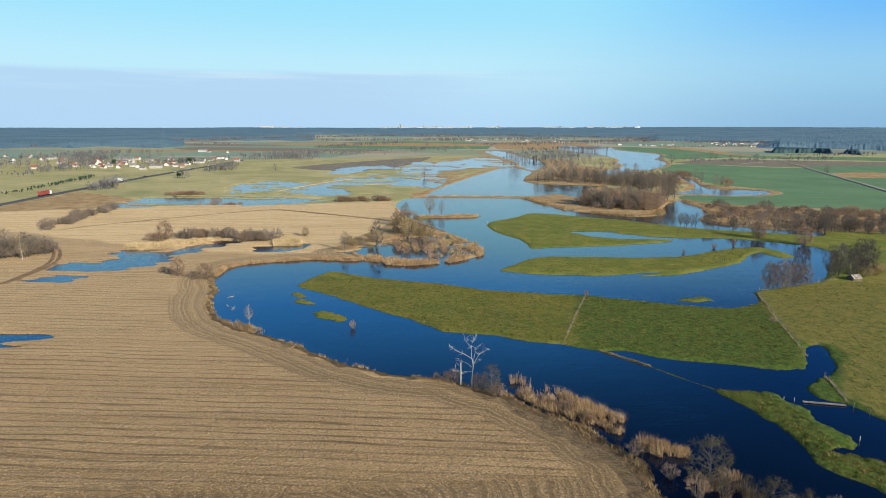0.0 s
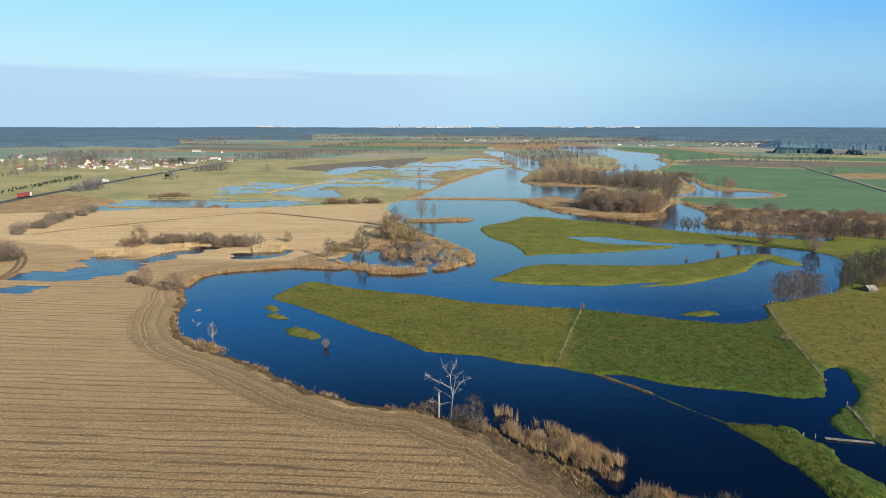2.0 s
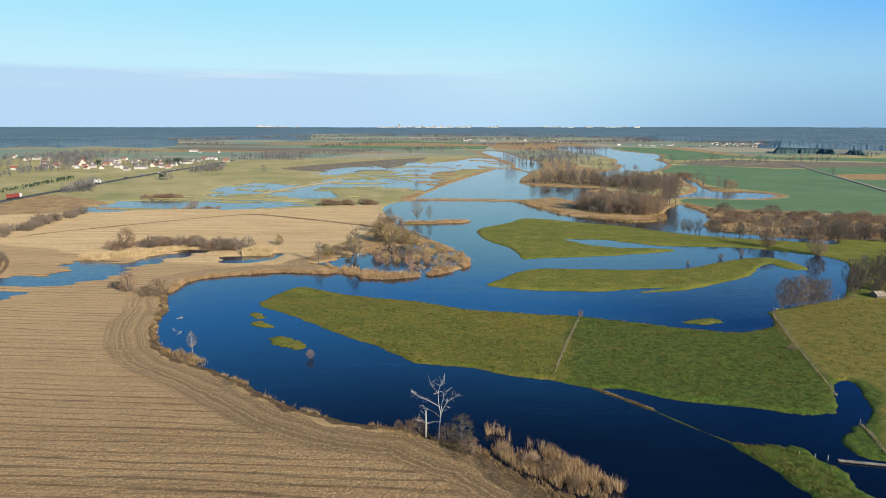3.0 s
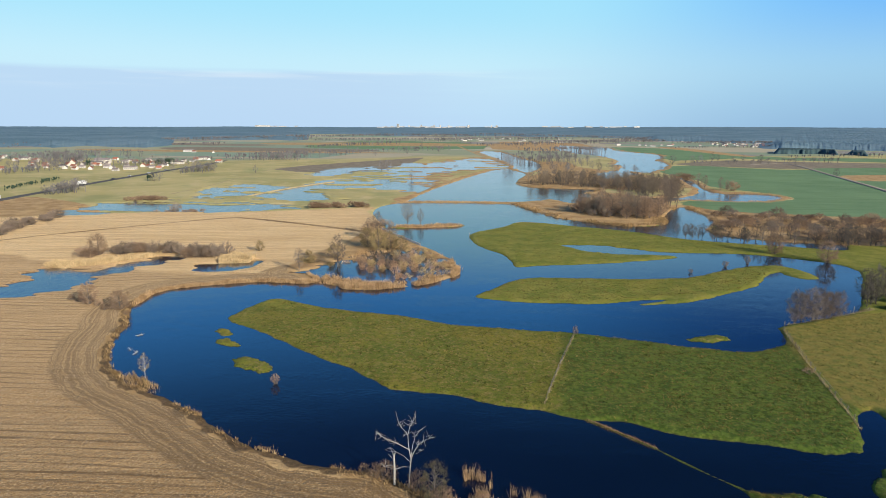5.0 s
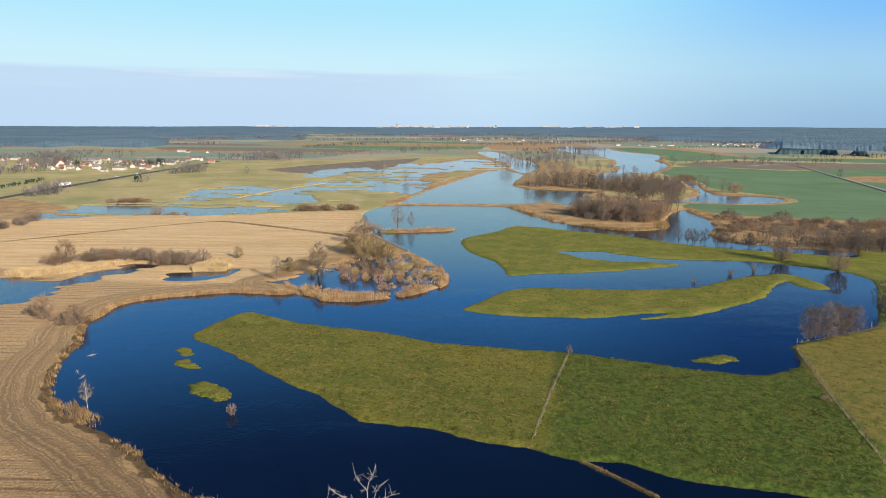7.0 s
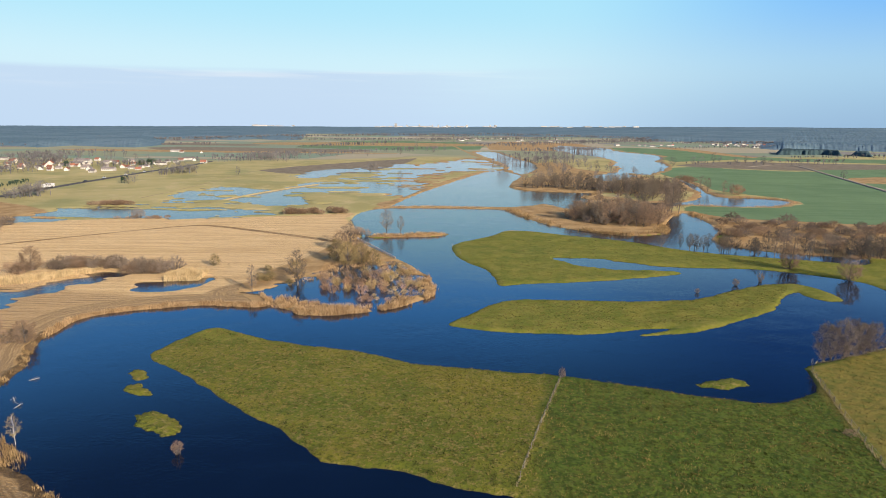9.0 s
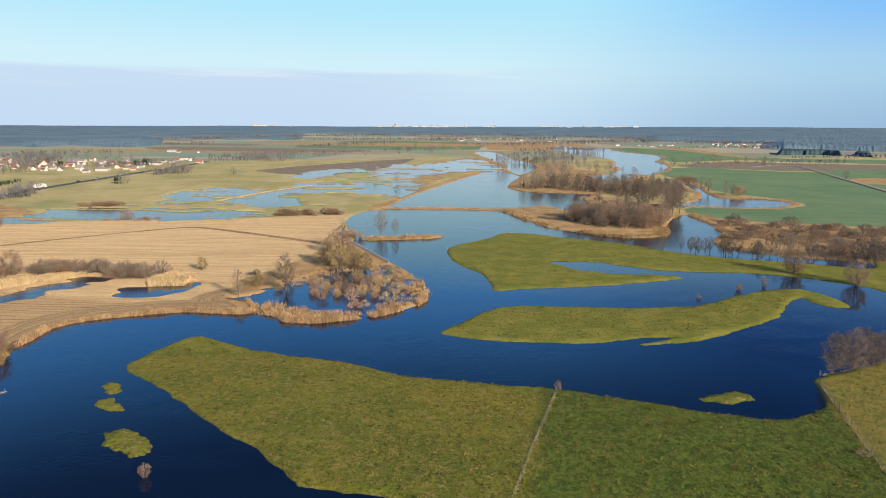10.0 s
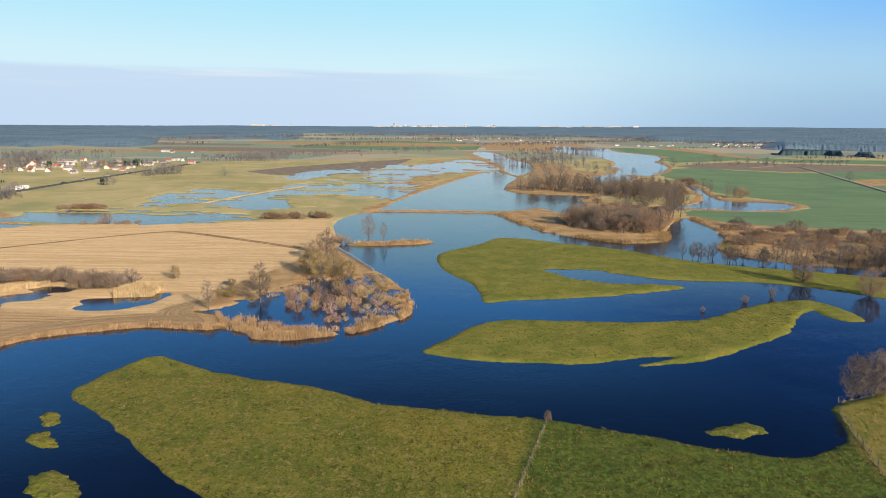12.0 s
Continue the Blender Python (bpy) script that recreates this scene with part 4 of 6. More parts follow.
PLANTS = {
    # kind: (growth, height, bark, twigs, how much its finest wood is thickened, name)
    "alder": (lambda g: grow_tree(g, 12, 3.0, 44, 8, 6, 0.16), 12, BARK, TWIG, 1.15, "alder_tree"),
    "alder_slim": (lambda g: grow_tree(g, 12, 2.3, 36, 8, 5, 0.20), 12, BARK, TWIG, 1.1, "alder_tree"),
    "shore": (lambda g: grow_tree(g, 10, 3.5, 46, 8, 7, 0.06, 0, 0.15, 0.013), 10, BARK, TWIG_PINK, 1.1, "alder_tree"),
    "willow": (lambda g: grow_tree(g, 10, 4.2, 44, 8, 6, 0.12, 0.05, 0.12, 0.02), 10, BARK, TWIG_RUST, 1.2, "willow_tree"),
    "golden": (lambda g: grow_tree(g, 9, 3.6, 44, 8, 6, 0.06, 0.05, 0.12, 0.018), 9, BARK, TWIG_GOLD, 1.3, "willow_tree"),
    "lone": (lambda g: grow_tree(g, 9, 4.0, 48, 8, 6, 0.06, 0.05, 0.12, 0.024), 9, BARK, TWIG_RUST, 1.5, "willow_tree"),
    "tall": (lambda g: grow_tree(g, 18, 3.8, 36, 7, 5, 0.20), 18, BARK, TWIG, 1.8, "alder_tree"),
    "broad": (lambda g: grow_tree(g, 16, 5.2, 40, 7, 5, 0.12, 0.05), 16, BARK, TWIG_OLIVE, 2.0, "willow_tree"),
    "brown": (lambda g: grow_tree(g, 14, 5.0, 40, 7, 5, 0.08, 0.05), 14, BARK, TWIG_RUST, 2.0, "willow_tree"),
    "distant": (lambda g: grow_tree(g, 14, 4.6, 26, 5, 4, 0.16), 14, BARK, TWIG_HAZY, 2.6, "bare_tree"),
    "shrub": (lambda g: grow_shrub(g, 4, 2.2, 30, 6, 5), 4, BARK, TWIG_RUST, 0.9, "willow_shrub"),
    "thicket": (lambda g: grow_shrub(g, 5, 3.4, 32, 6, 5), 5, BARK, TWIG, 1.7, "willow_shrub"),
    "rusty": (lambda g: grow_shrub(g, 5, 3.5, 32, 6, 5), 5, TWIG_RUST, TWIG_RUST, 1.75, "willow_shrub"),
    "gold_bush": (lambda g: grow_shrub(g, 4, 2.8, 32, 6, 5), 4, TWIG_GOLD, TWIG_GOLD, 1.2, "willow_shrub"),
    "flood_rust": (lambda g: grow_shrub(g, 4, 2.4, 28, 6, 5), 4, SHRUB_RUST, SHRUB_RUST, 1.0, "willow_shrub"),
    "flood_gold": (lambda g: grow_shrub(g, 4, 2.4, 28, 6, 5), 4, SHRUB_GOLD, SHRUB_GOLD, 1.0, "willow_shrub"),
    "dark": (lambda g: grow_tree(g, 12, 3.2, 38, 7, 5, 0.14), 12, BARK, TWIG_DARK, 1.25, "alder_tree"),
    "olive_bush": (lambda g: grow_tree(g, 7, 2.3, 44, 8, 6, 0.03, 0, 0.1, 0.014), 7, BARK, TWIG_MOSS, 0.62, "willow_tree"),
    "birch": (lambda g: grow_tree(g, 11, 2.1, 34, 6, 5, 0.2, 0.3, 0.05, 0.012), 11, BIRCH, TWIG_GOLD, 1.1, "birch_tree"),
}
SHOTS, made_plants = 3, {}


def plant(kind, x, y, height, label, group="", z=0.0, wide=1.0):
    """One tree or shrub; every kind has three forms, which repeat turned and scaled."""
    make, full, bark, twig, fat, name = PLANTS[kind]
    g = np.random.default_rng(int(abs(x * 37 + y * 91) * 10) % 99991)
    form = (kind, int(g.integers(SHOTS)))
    k = height / full
    m = Matrix.LocRotScale((x, y, z), Euler((0, 0, g.uniform(0, 6.28))), (k * wide, k * wide, k))
    if form not in made_plants:
        wood, fine = make(np.random.default_rng(sum(map(ord, kind)) + 17 * form[1]))
        root = new(name)
        adopt(stick_mesh("trunk" if "tree" in name else "stem", wood, bark, 5), root)
        adopt(twig_mesh("crown", fatten(fine, fat), twig), root)
        root.matrix_basis = m
        root.scale = (1, 1, 1)
        root.matrix_basis = Matrix.Identity(4)
        made_plants[form] = root
        ob = root
        ob.matrix_basis = m
    else:
        first = made_plants[form]
        keep = first.matrix_basis.copy()
        first.matrix_basis = Matrix.Identity(4)
        ob = copy_thing(first, m)
        first.matrix_basis = keep
        ob.name = name
    return tagged(ob, label, "shrub" if "shrub" in name else "tree", group)


def scatter(points, n, seed, gap=0.0):
    """Places strewn inside a plan outline."""
    g = np.random.default_rng(seed)
    poly = np.array(points, float)
    out = np.zeros((0, 2))
    for _ in range(60):
        q = g.uniform(poly.min(0), poly.max(0), (max(4 * n, 50), 2))
        q = q[line_distance(poly, q)[1]]
        if gap:
            for p in q:
                if not len(out) or ((out - p) ** 2).sum(1).min() > gap * gap:
                    out = np.vstack([out, p])
                if len(out) >= n:
                    return out[:n]
        else:
            out = np.vstack([out, q])
        if len(out) >= n:
            break
    return out[:n]


def blades(name, q, base, height, width, material, label, category, seed=1, lean=0.25, tuft=1, coarse=False):
    """Reed or grass stalks: three-sided spikes, one sheet of stuff."""
    g = np.random.default_rng(seed)
    q, base = np.repeat(q, tuft, 0), np.repeat(base, tuft)
    n = len(q)
    q = q + g.normal(0, 0.12 * (tuft > 1), q.shape)
    h = height * g.uniform(0.5, 1.15, n) * (1 + 0.45 * vnoise(q, 2.2, seed))
    foot = np.c_[q, base - 0.1]
    tilt = g.normal(0, lean, (n, 2)) + np.array([-0.08, 0.02])
    top = np.c_[q + tilt * h[:, None], base + h]
    mid = foot * 0.6 + top * 0.4
    ang = g.uniform(0, 6.28, n)
    w = width * g.uniform(0.6, 1.3, n)
    if coarse:
        tri = [np.c_[np.cos(ang + a) * w, np.sin(ang + a) * w, np.zeros(n)] for a in (0, 2.09, 4.19)]
        verts = np.stack([foot + a for a in tri] + [top], 1).reshape(-1, 3)
        faces = (np.arange(n)[:, None, None] * 4 + np.array([[0, 1, 3], [1, 2, 3], [2, 0, 3]])[None]).reshape(-1, 3)
        return tagged(mesh_object(name, verts, faces, material, None, False), label, category, kind="stuff")
    around = [np.c_[np.cos(ang + a) * w, np.sin(ang + a) * w, np.zeros(n)] for a in (0, 2.09, 4.19)]
    verts = np.stack([foot + a * 0.7 for a in around] + [mid + a for a in around] + [top], 1).reshape(-1, 3)
    k = np.array([[0, 1, 4], [0, 4, 3], [1, 2, 5], [1, 5, 4], [2, 0, 3], [2, 3, 5], [3, 4, 6], [4, 5, 6], [5, 3, 6]])
    faces = (np.arange(n)[:, None, None] * 7 + k[None]).reshape(-1, 3)
    ob = mesh_object(name, verts, faces, material, None, False)
    return tagged(ob, label, category, kind="stuff")


def along(points, n, seed, reach):
    g = np.random.default_rng(seed)
    c = smooth(points, 6, False)
    seg = np.linalg.norm(np.diff(c, axis=0), axis=1)
    cum = np.r_[0, np.cumsum(seg)]
    t = g.uniform(0, cum[-1], n)
    i = np.clip(np.searchsorted(cum, t) - 1, 0, len(seg) - 1)
    f = ((t - cum[i]) / seg[i])[:, None]
    return c[i] * (1 - f) + c[i + 1] * f + g.normal(0, reach, (n, 2))


def standing(q, lo, hi, wet=0.0):
    """Those of the places whose distance from the shore suits, with the height of the ground or water there."""
    s = shore_distance(q)
    keep = (s > lo) & (s < hi)
    q, s = q[keep], s[keep]
    return q, np.maximum(ground_height(q, s), wet)


# ---- near bank: dead tree, shrubs, reeds ----


def dead_tree(x, y):
    root = new("dead_tree")
    root.location = (x, y, 0.3)
    g = np.random.default_rng(4)

    def limb(points, r0, r1):
        p = np.array(points, float)
        r = np.linspace(r0, r1, len(p)) * 0.38
        return [(*p[i], *p[i + 1], r[i], r[i + 1]) for i in range(len(p) - 1)]

    trunk = limb([(0, 0, -0.8), (0.05, 0, 1.6), (0.15, 0.05, 3.2), (0.3, 0.05, 4.7), (0.0, 0.1, 6.4)], 0.30, 0.19)
    adopt(stick_mesh("trunk", trunk, DEAD, 8), root, "bleached barkless trunk")
    limbs = [
        limb([(0.0, 0.1, 6.3), (-0.9, -0.2, 7.0), (-1.9, -0.3, 7.6), (-3.2, -0.6, 8.3), (-4.1, -0.5, 8.8), (-4.8, -0.7, 9.5)], 0.16, 0.04),
        limb([(0.0, 0.1, 6.3), (-0.15, 0.3, 7.4), (-0.2, 0.4, 8.7), (0.1, 0.6, 9.9), (0.5, 0.7, 10.5), (0.95, 0.8, 11.3)], 0.15, 0.04),
        limb([(-0.2, 0.4, 8.5), (-0.5, 0.2, 9.2), (-1.2, 0.0, 10.0), (-1.55, -0.1, 10.8)], 0.09, 0.03),
        limb([(0.3, 0.05, 4.7), (0.7, -0.2, 6.0), (1.4, -0.5, 7.4), (2.2, -0.4, 8.1), (3.1, -0.6, 8.6)], 0.15, 0.04),
        limb([(0.3, 0.05, 5.0), (0.5, 0.8, 6.6), (0.9, 1.3, 7.9), (1.6, 1.8, 8.6)], 0.11, 0.03),
        limb([(0.2, 0.0, 3.4), (-0.9, -0.3, 3.7), (-2.2, -0.6, 3.5), (-3.6, -0.8, 3.9)], 0.07, 0.02),
        limb([(0.2, 0.05, 4.2), (-0.8, 0.5, 5.0), (-2.0, 0.9, 5.4), (-2.9, 1.2, 6.0)], 0.07, 0.02),
        limb([(0.4, 0.1, 5.6), (1.0, 0.6, 5.3), (1.8, 1.0, 5.6)], 0.05, 0.02),
    ]
    for one in limbs:
        ends = np.array([s[3:6] for s in one])
        extra = []
        for e in ends[1:]:
            for _ in range(3):
                d = g.normal(0, 0.5, 3) + np.array([0, 0, 0.25])
                tip = e + d * g.uniform(0.8, 1.6)
                extra.append((*e, *tip, 0.026, 0.012))
                extra.append((*(e + d * 0.4), *(e + d * 0.4 + g.normal(0, 0.35, 3)), 0.02, 0.01))
        adopt(stick_mesh("branch", one + extra, DEAD, 6), root)
    return tagged(root, "leafless dead tree with bleached white limbs on the field bank", "tree")


def dead_stem(x, y):
    root = new("dead_snag")
    root.location = (x, y, 0.3)
    t = [(0, 0, -0.8, 0.02, 0, 2.5, 0.18, 0.16), (0.02, 0, 2.5, -0.04, 0, 5.0, 0.16, 0.13), (-0.04, 0, 5.0, -0.02, 0.05, 5.35, 0.13, 0.05)]
    adopt(stick_mesh("trunk", t, DEAD, 8), root)
    for one in ([(0, 0, 3.4, -1.2, 0.2, 3.2, 0.035, 0.02), (-1.2, 0.2, 3.2, -2.3, 0.1, 3.6, 0.02, 0.01)], [(0, 0, 2.6, 1.4, -0.3, 3.2, 0.035, 0.015)], [(0, 0, 4.2, -1.0, 0.5, 5.0, 0.03, 0.01)]):
        adopt(stick_mesh("branch", one, DEAD, 5), root)
    return tagged(root, "snapped grey dead trunk without a crown", "tree")


dead_tree(6.3, 121.2)
dead_stem(4.0, 121.8)
plant("olive_bush", 10.2, 117.6, 7.2, "olive-grey bare willow beside the dead tree", wide=1.0)
for x, y, h in ((2.6, 123.4, 3.4), (1.0, 124.0, 2.6), (7.8, 120.2, 3.6), (11.4, 116.6, 3.4), (-1.0, 125.2, 1.9)):
    plant("shrub", x, y, h, "rust-brown leafless shrub on the field bank", "bank shrubs")
plant("olive_bush", 41.2, 84.9, 9.6, "leafless grey-brown alder among reeds at the bank", wide=1.05)
plant("olive_bush", 46.0, 82.6, 4.2, "bushy leafless willow at the bank")
for x, y, h in ((48.5, 80, 5.4), (52, 77, 5.0)):
    plant("olive_bush", x, y, h, "leafless grey willow on the bank", "bank shrubs", wide=1.3)
for x, y, h in ((45.5, 71.5, 8.0), (49, 69, 8.6), (52.5, 72, 7.4)):
    plant("alder", x, y, h, "leafless alder on the near bank", "bank alders", wide=1.1)
for x, y, h in ((39.0, 83.5, 3.6), (43.2, 84.0, 3.2), (44.6, 86.5, 2.8)):
    plant("shrub", x, y, h, "rust-brown leafless shrub among reeds", "bank shrubs")
plant("birch", -53.6, 161.6, 6.0, "pale slender birch leaning at the water's edge")
plant("shrub", -24.5, 159.2, 2.5, "small bare shrub standing in the flood", wide=0.7)
plant("shrub", 46.8, 191.8, 2.9, "small bare pollard at the end of the fence", wide=0.5)
plant("lone", -96, 214.5, 7.4, "bare reddish alder at the ditch", wide=0.9)
plant("lone", -84, 209.5, 6.4, "bare olive willow at the ditch", wide=1.1)
for x, y, h in ((-92, 213, 2.8), (-88, 209, 2.4), (-100, 217, 2.5), (-104, 219, 2.2), (-80, 205, 1.8)):
    plant("shrub", x, y, h, "low bare shrub along the ditch", "ditch shrubs")

REED_BEDS = [
    [(14.7, 125.8), (20.4, 122.4), (25.7, 118.6), (31.1, 111.7), (36.3, 106), (32.6, 101.3), (29.9, 102.7), (26.7, 104.6), (23.8, 108.5), (18.9, 112.3), (15.5, 116.8)],
    [(34, 99.1), (38.9, 98.8), (42.6, 96), (42.4, 93.3), (37.9, 93.2), (34.9, 95.9)],
    [(34.2, 86.6), (40.3, 89.5), (47.7, 90), (47.8, 84.5), (48.9, 81.7), (41.8, 80.9), (35.6, 82.2)],
]
for n, (x, y) in enumerate(((17.5, 117), (21.5, 113.5), (24.5, 110.5), (28, 106.5), (36.5, 88), (33, 95))):
    plant("shrub", x, y, 2.2 + 0.3 * (n % 3), "dark bare shrub among the reeds", "bank shrubs", wide=1.1)
for n, (bed, count) in enumerate(zip(REED_BEDS, (8200, 2800, 3000))):
    q = scatter(bed, count, 50 + n)
    q = q[patchy(q * 2.2 + 40) + 0.25 * vnoise(q, 0.9, 8) > (0.08 if n == 0 else 0.0)]
    q, z = standing(q, -40, 5)
    blades("reed_bed", q, z, 1.75, 0.027, REED, "tall tan dry reeds standing in the flood", "reeds", 60 + n, 0.22)
q = along(FIELD_BANK[1:31], 12000, 71, 0.8)
q, z = standing(q[patchy(q * 3.0 + 5) + 0.3 * vnoise(q, 0.7, 9) > 0.02], -0.5, 2.2)
blades("bank_reeds", q, z, 0.75, 0.04, SEDGE, "fringe of dry reeds and weeds along the field bank", "reeds", 72, 0.3)
q = along(FIELD_BANK[1:11], 5200, 80, 2.2)
q, z = standing(q[patchy(q * 2.4 + 23) > 0.06], 0.1, 6)
blades("bank_weeds", q, z, 0.7, 0.045, SEDGE, "clumps of dead weeds and straw on the earth bank", "weeds", 75, 0.5)
q, z = standing(along([(-50, 157), (-53, 160), (-57, 162)], 900, 73, 1.5), -3, 3)
blades("reed_bed", q, z, 1.1, 0.035, SEDGE, "small clump of dry reeds below the birch", "reeds", 74, 0.2)

q = along([(-60, 81.5), (-20, 83.5), (5, 86), (20, 88), (33, 89)], 900, 76, 0.35)
q, z = standing(q, 0.2, 90)
blades("rank_grass", q, z, 0.28, 0.05, SEDGE, "ragged grass edge of the stubble field", "grass", 77, 0.5)
q, z = standing(scatter(DRY_SOUTH, 700, 78), 0.2, 90)
blades("rank_grass", q, z, 0.3, 0.06, SEDGE, "rough brown grass at the field's corner", "grass", 79, 0.6)

# ---- wooded headland ----
HEAD = "wooded headland"
for kind, x, y, h, label in (
    ("alder", -29.6, 268, 13.0, "tall bare alder on the flooded headland"), ("alder_slim", -42.8, 260.1, 9.5, "slim bare alder at the field edge"),
    ("alder", -21.2, 334, 12.5, "bare alder at the head of the bay"), ("willow", -25, 328, 9, "spreading bare willow on the headland"),
    ("golden", -11.9, 301, 9.0, "golden-twigged willow on the headland"), ("golden", -17, 299, 10.0, "golden-twigged willow on the headland"),
    ("golden", -22.5, 306, 9.5, "golden-twigged willow on the headland"), ("willow", -14, 309, 9.0, "spreading bare willow on the headland"),
    ("golden", -7, 297.5, 7.5, "golden-twigged willow on the headland"), ("alder_slim", -27, 348, 8, "bare alder at the head of the bay"),
    ("alder", -8.3, 372, 12.5, "bare dark alder on the reed spit"), ("alder_slim", -1.1, 371, 9.5, "bare alder on the reed spit"),
    ("shrub", -21, 364, 4.5, "bare brown shrub on the shore"), ("shrub", -17, 362, 3.8, "bare brown shrub on the shore"),
    ("shrub", -23, 368, 4.2, "bare brown shrub on the shore"), ("shrub", -25, 362, 3.6, "bare brown shrub on the shore"),
    ("golden", -33, 282, 6.5, "golden-twigged willow on the headland"), ("flood_gold", 0.5, 276, 4.0, "pale golden willow bush in the flood"),
):
    plant(kind, x, y, h, label, HEAD, wide=1.1)
for n, (x, y) in enumerate(scatter([(-23, 266), (-16, 258), (-5, 258), (2, 268), (2, 284), (-4, 292), (-12, 290), (-22, 280)], 30, 81, 2.7)):
    plant(("flood_rust", "flood_rust", "shrub", "flood_gold")[n % 4], x, y, 2.2 + 1.4 * ((n * 7) % 5) / 4, "rust-brown willow shrub standing in shallow flood", "headland shrubs", wide=1.1)
for n, (x, y) in enumerate(scatter([(-8, 244), (6, 252), (14, 262), (14, 276), (8, 290), (0, 304), (-6, 300), (3, 282), (4, 266), (-6, 256)], 46, 82, 2.3)):
    plant(("flood_rust", "flood_gold", "flood_gold")[n % 3], x, y, 1.0 + 1.0 * ((n * 7) % 5) / 4, "low tan and rust willow shrub in the flood", "headland shrubs", wide=1.3)
for n, (x, y) in enumerate(along([(-32, 266), (-40, 272), (-46, 282), (-36, 300)], 9, 83, 2.0)):
    plant("gold_bush", x, y, 1.8 + 0.4 * (n % 3), "low tan shrub at the field edge", "headland shrubs")
q = along(GROVE_BANK[2:13], 15000, 84, 1.5)
q, z = standing(q[patchy(q * 2.0 + 7) > -0.16], -0.8, 3.0)
blades("reed_belt", q, z, 1.7, 0.042, REED, "belt of tan reeds round the headland", "reeds", 85, 0.18)
q = scatter([(-33, 243), (-14, 236), (5, 243), (18, 262), (16, 282), (3, 305), (-20, 312), (-28, 285)], 19000, 86)
q = q[patchy(q * 2.6 + 11) > 0.02]
q, z = standing(q, -6, 20)
blades("reed_tussocks", q, z, 1.2, 0.07, REED, "patches of tan reed and sedge in the flooded grove", "reeds", 87, 0.3, 1, True)
q = scatter([(-34, 247), (-27, 242), (-16, 242), (-14, 262), (-24, 268), (-31, 262)], 5200, 96)
q, z = standing(q[patchy(q * 3.0 + 17) > 0.10], -6, 20)
blades("reed_tussocks", q, z, 1.2, 0.06, REED, "patches of tan reed in the flooded bay", "reeds", 97, 0.3, 1, True)
q, z = standing(along(FIELD_BANK[23:31], 7000, 88, 1.0), -0.8, 2.0)
blades("reed_belt", q, z, 1.2, 0.055, REED, "belt of tan reeds along the field shore", "reeds", 89, 0.2)
for n, (bed, count) in enumerate((([(-77.2, 271.4), (-80, 281.9), (-74.9, 285), (-65.9, 284), (-65.6, 273.1)], 4000),
                                  ([(-140.8, 262.7), (-138.5, 270), (-127, 272), (-117.4, 281), (-106.4, 287), (-107.8, 282.7), (-121.3, 264.8), (-131.8, 260.6)], 4200))):
    q, z = standing(scatter(bed, count, 90 + n), -8, 40)
    blades("reed_bed", q, z, 1.7, 0.06, PALE_REED, "pale straw-coloured reeds beside the field pond", "reeds", 92 + n, 0.15)
q, z = standing(scatter(SPIT_N, 1300, 94), -0.4, 9)
blades("reed_bed", q, z, 1.3, 0.10, REED, "tan reeds on a narrow spit", "reeds", 95, 0.2)

# ---- shrub belt by the field pond and the field's west side ----
for n, (x, y) in enumerate(along([(-136, 279), (-122, 289), (-108, 290), (-96, 287), (-82, 284)], 34, 101, 2.0)):
    plant(("thicket", "rusty", "thicket")[n % 3], x, y, 3.6 + 0.8 * (n % 3), "grey-brown willow thicket beside the field pond", "pond thicket", wide=1.1)
plant("lone", -131.5, 284, 9.2, "bare spreading willow above the field pond")
plant("golden", -67.8, 295, 5.2, "small bare tree on the stubble")
plant("birch", -168.3, 238, 11, "white-stemmed birch at the wood's edge")
for n, (x, y) in enumerate(scatter([(-200, 232), (-164, 240), (-166, 252), (-185, 262), (-215, 258)], 56, 103, 2.2)):
    plant(("thicket", "dark", "broad", "thicket")[n % 4], x, y, (6.0, 8.5, 9.5, 7.0)[n % 4], "grey leafless tree in a small wood", "small wood", wide=1.2)
for n, (x, y) in enumerate(along([(-202, 300), (-206, 322), (-208, 345), (-210, 372), (-212, 398)], 22, 104, 3.0)):
    plant("thicket", x, y, 3.6 + 0.5 * (n % 4), "grey-brown thicket in a hollow of the field", "hollow thicket", wide=1.2)

# ---- east shore ----
for x, y, h in ((112.7, 204.3, 10.0), (118.1, 205.3, 10.4), (123.4, 207.8, 9.3), (128.8, 210.2, 8.2), (115.4, 206, 9.2), (121, 207.5, 9.6), (126, 209.5, 8.4)):
    plant("shore", x, y, h, "bare grey-pink alder in a row at the water", "shore alders", wide=0.82)
for n, (x, y) in enumerate(scatter([(143, 219), (152, 219), (166, 226), (166, 238), (152, 232), (146, 226)], 13, 111, 2.2)):
    plant("dark", x, y, 10.5 + 1.1 * (n % 4), "dark bare alder above the shed", "shed wood", wide=0.95)
for x, y, h in ((158, 222.5, 4.4), (162, 223.5, 4.0), (165, 226, 4.6), (169, 229, 3.6)):
    plant("gold_bush", x, y, h, "tan bramble thicket beside the shed", "shed thicket")
plant("lone", 157.3, 299.4, 10.0, "lone golden-brown willow on the flooded meadow", wide=1.0)
plant("lone", 171, 284, 9.4, "lone bare willow standing in the flood", wide=1.0)
plant("shrub", 124.5, 274.6, 2.6, "dark round bush at the island's edge")
plant("shrub", 106.5, 264.2, 1.6, "small dark bush in the flood")
plant("shrub", 136, 280, 4.0, "spindly bare bush in the flood", wide=0.6)
plant("shrub", 94.2, 166.8, 2.0, "low bush on the fence line")
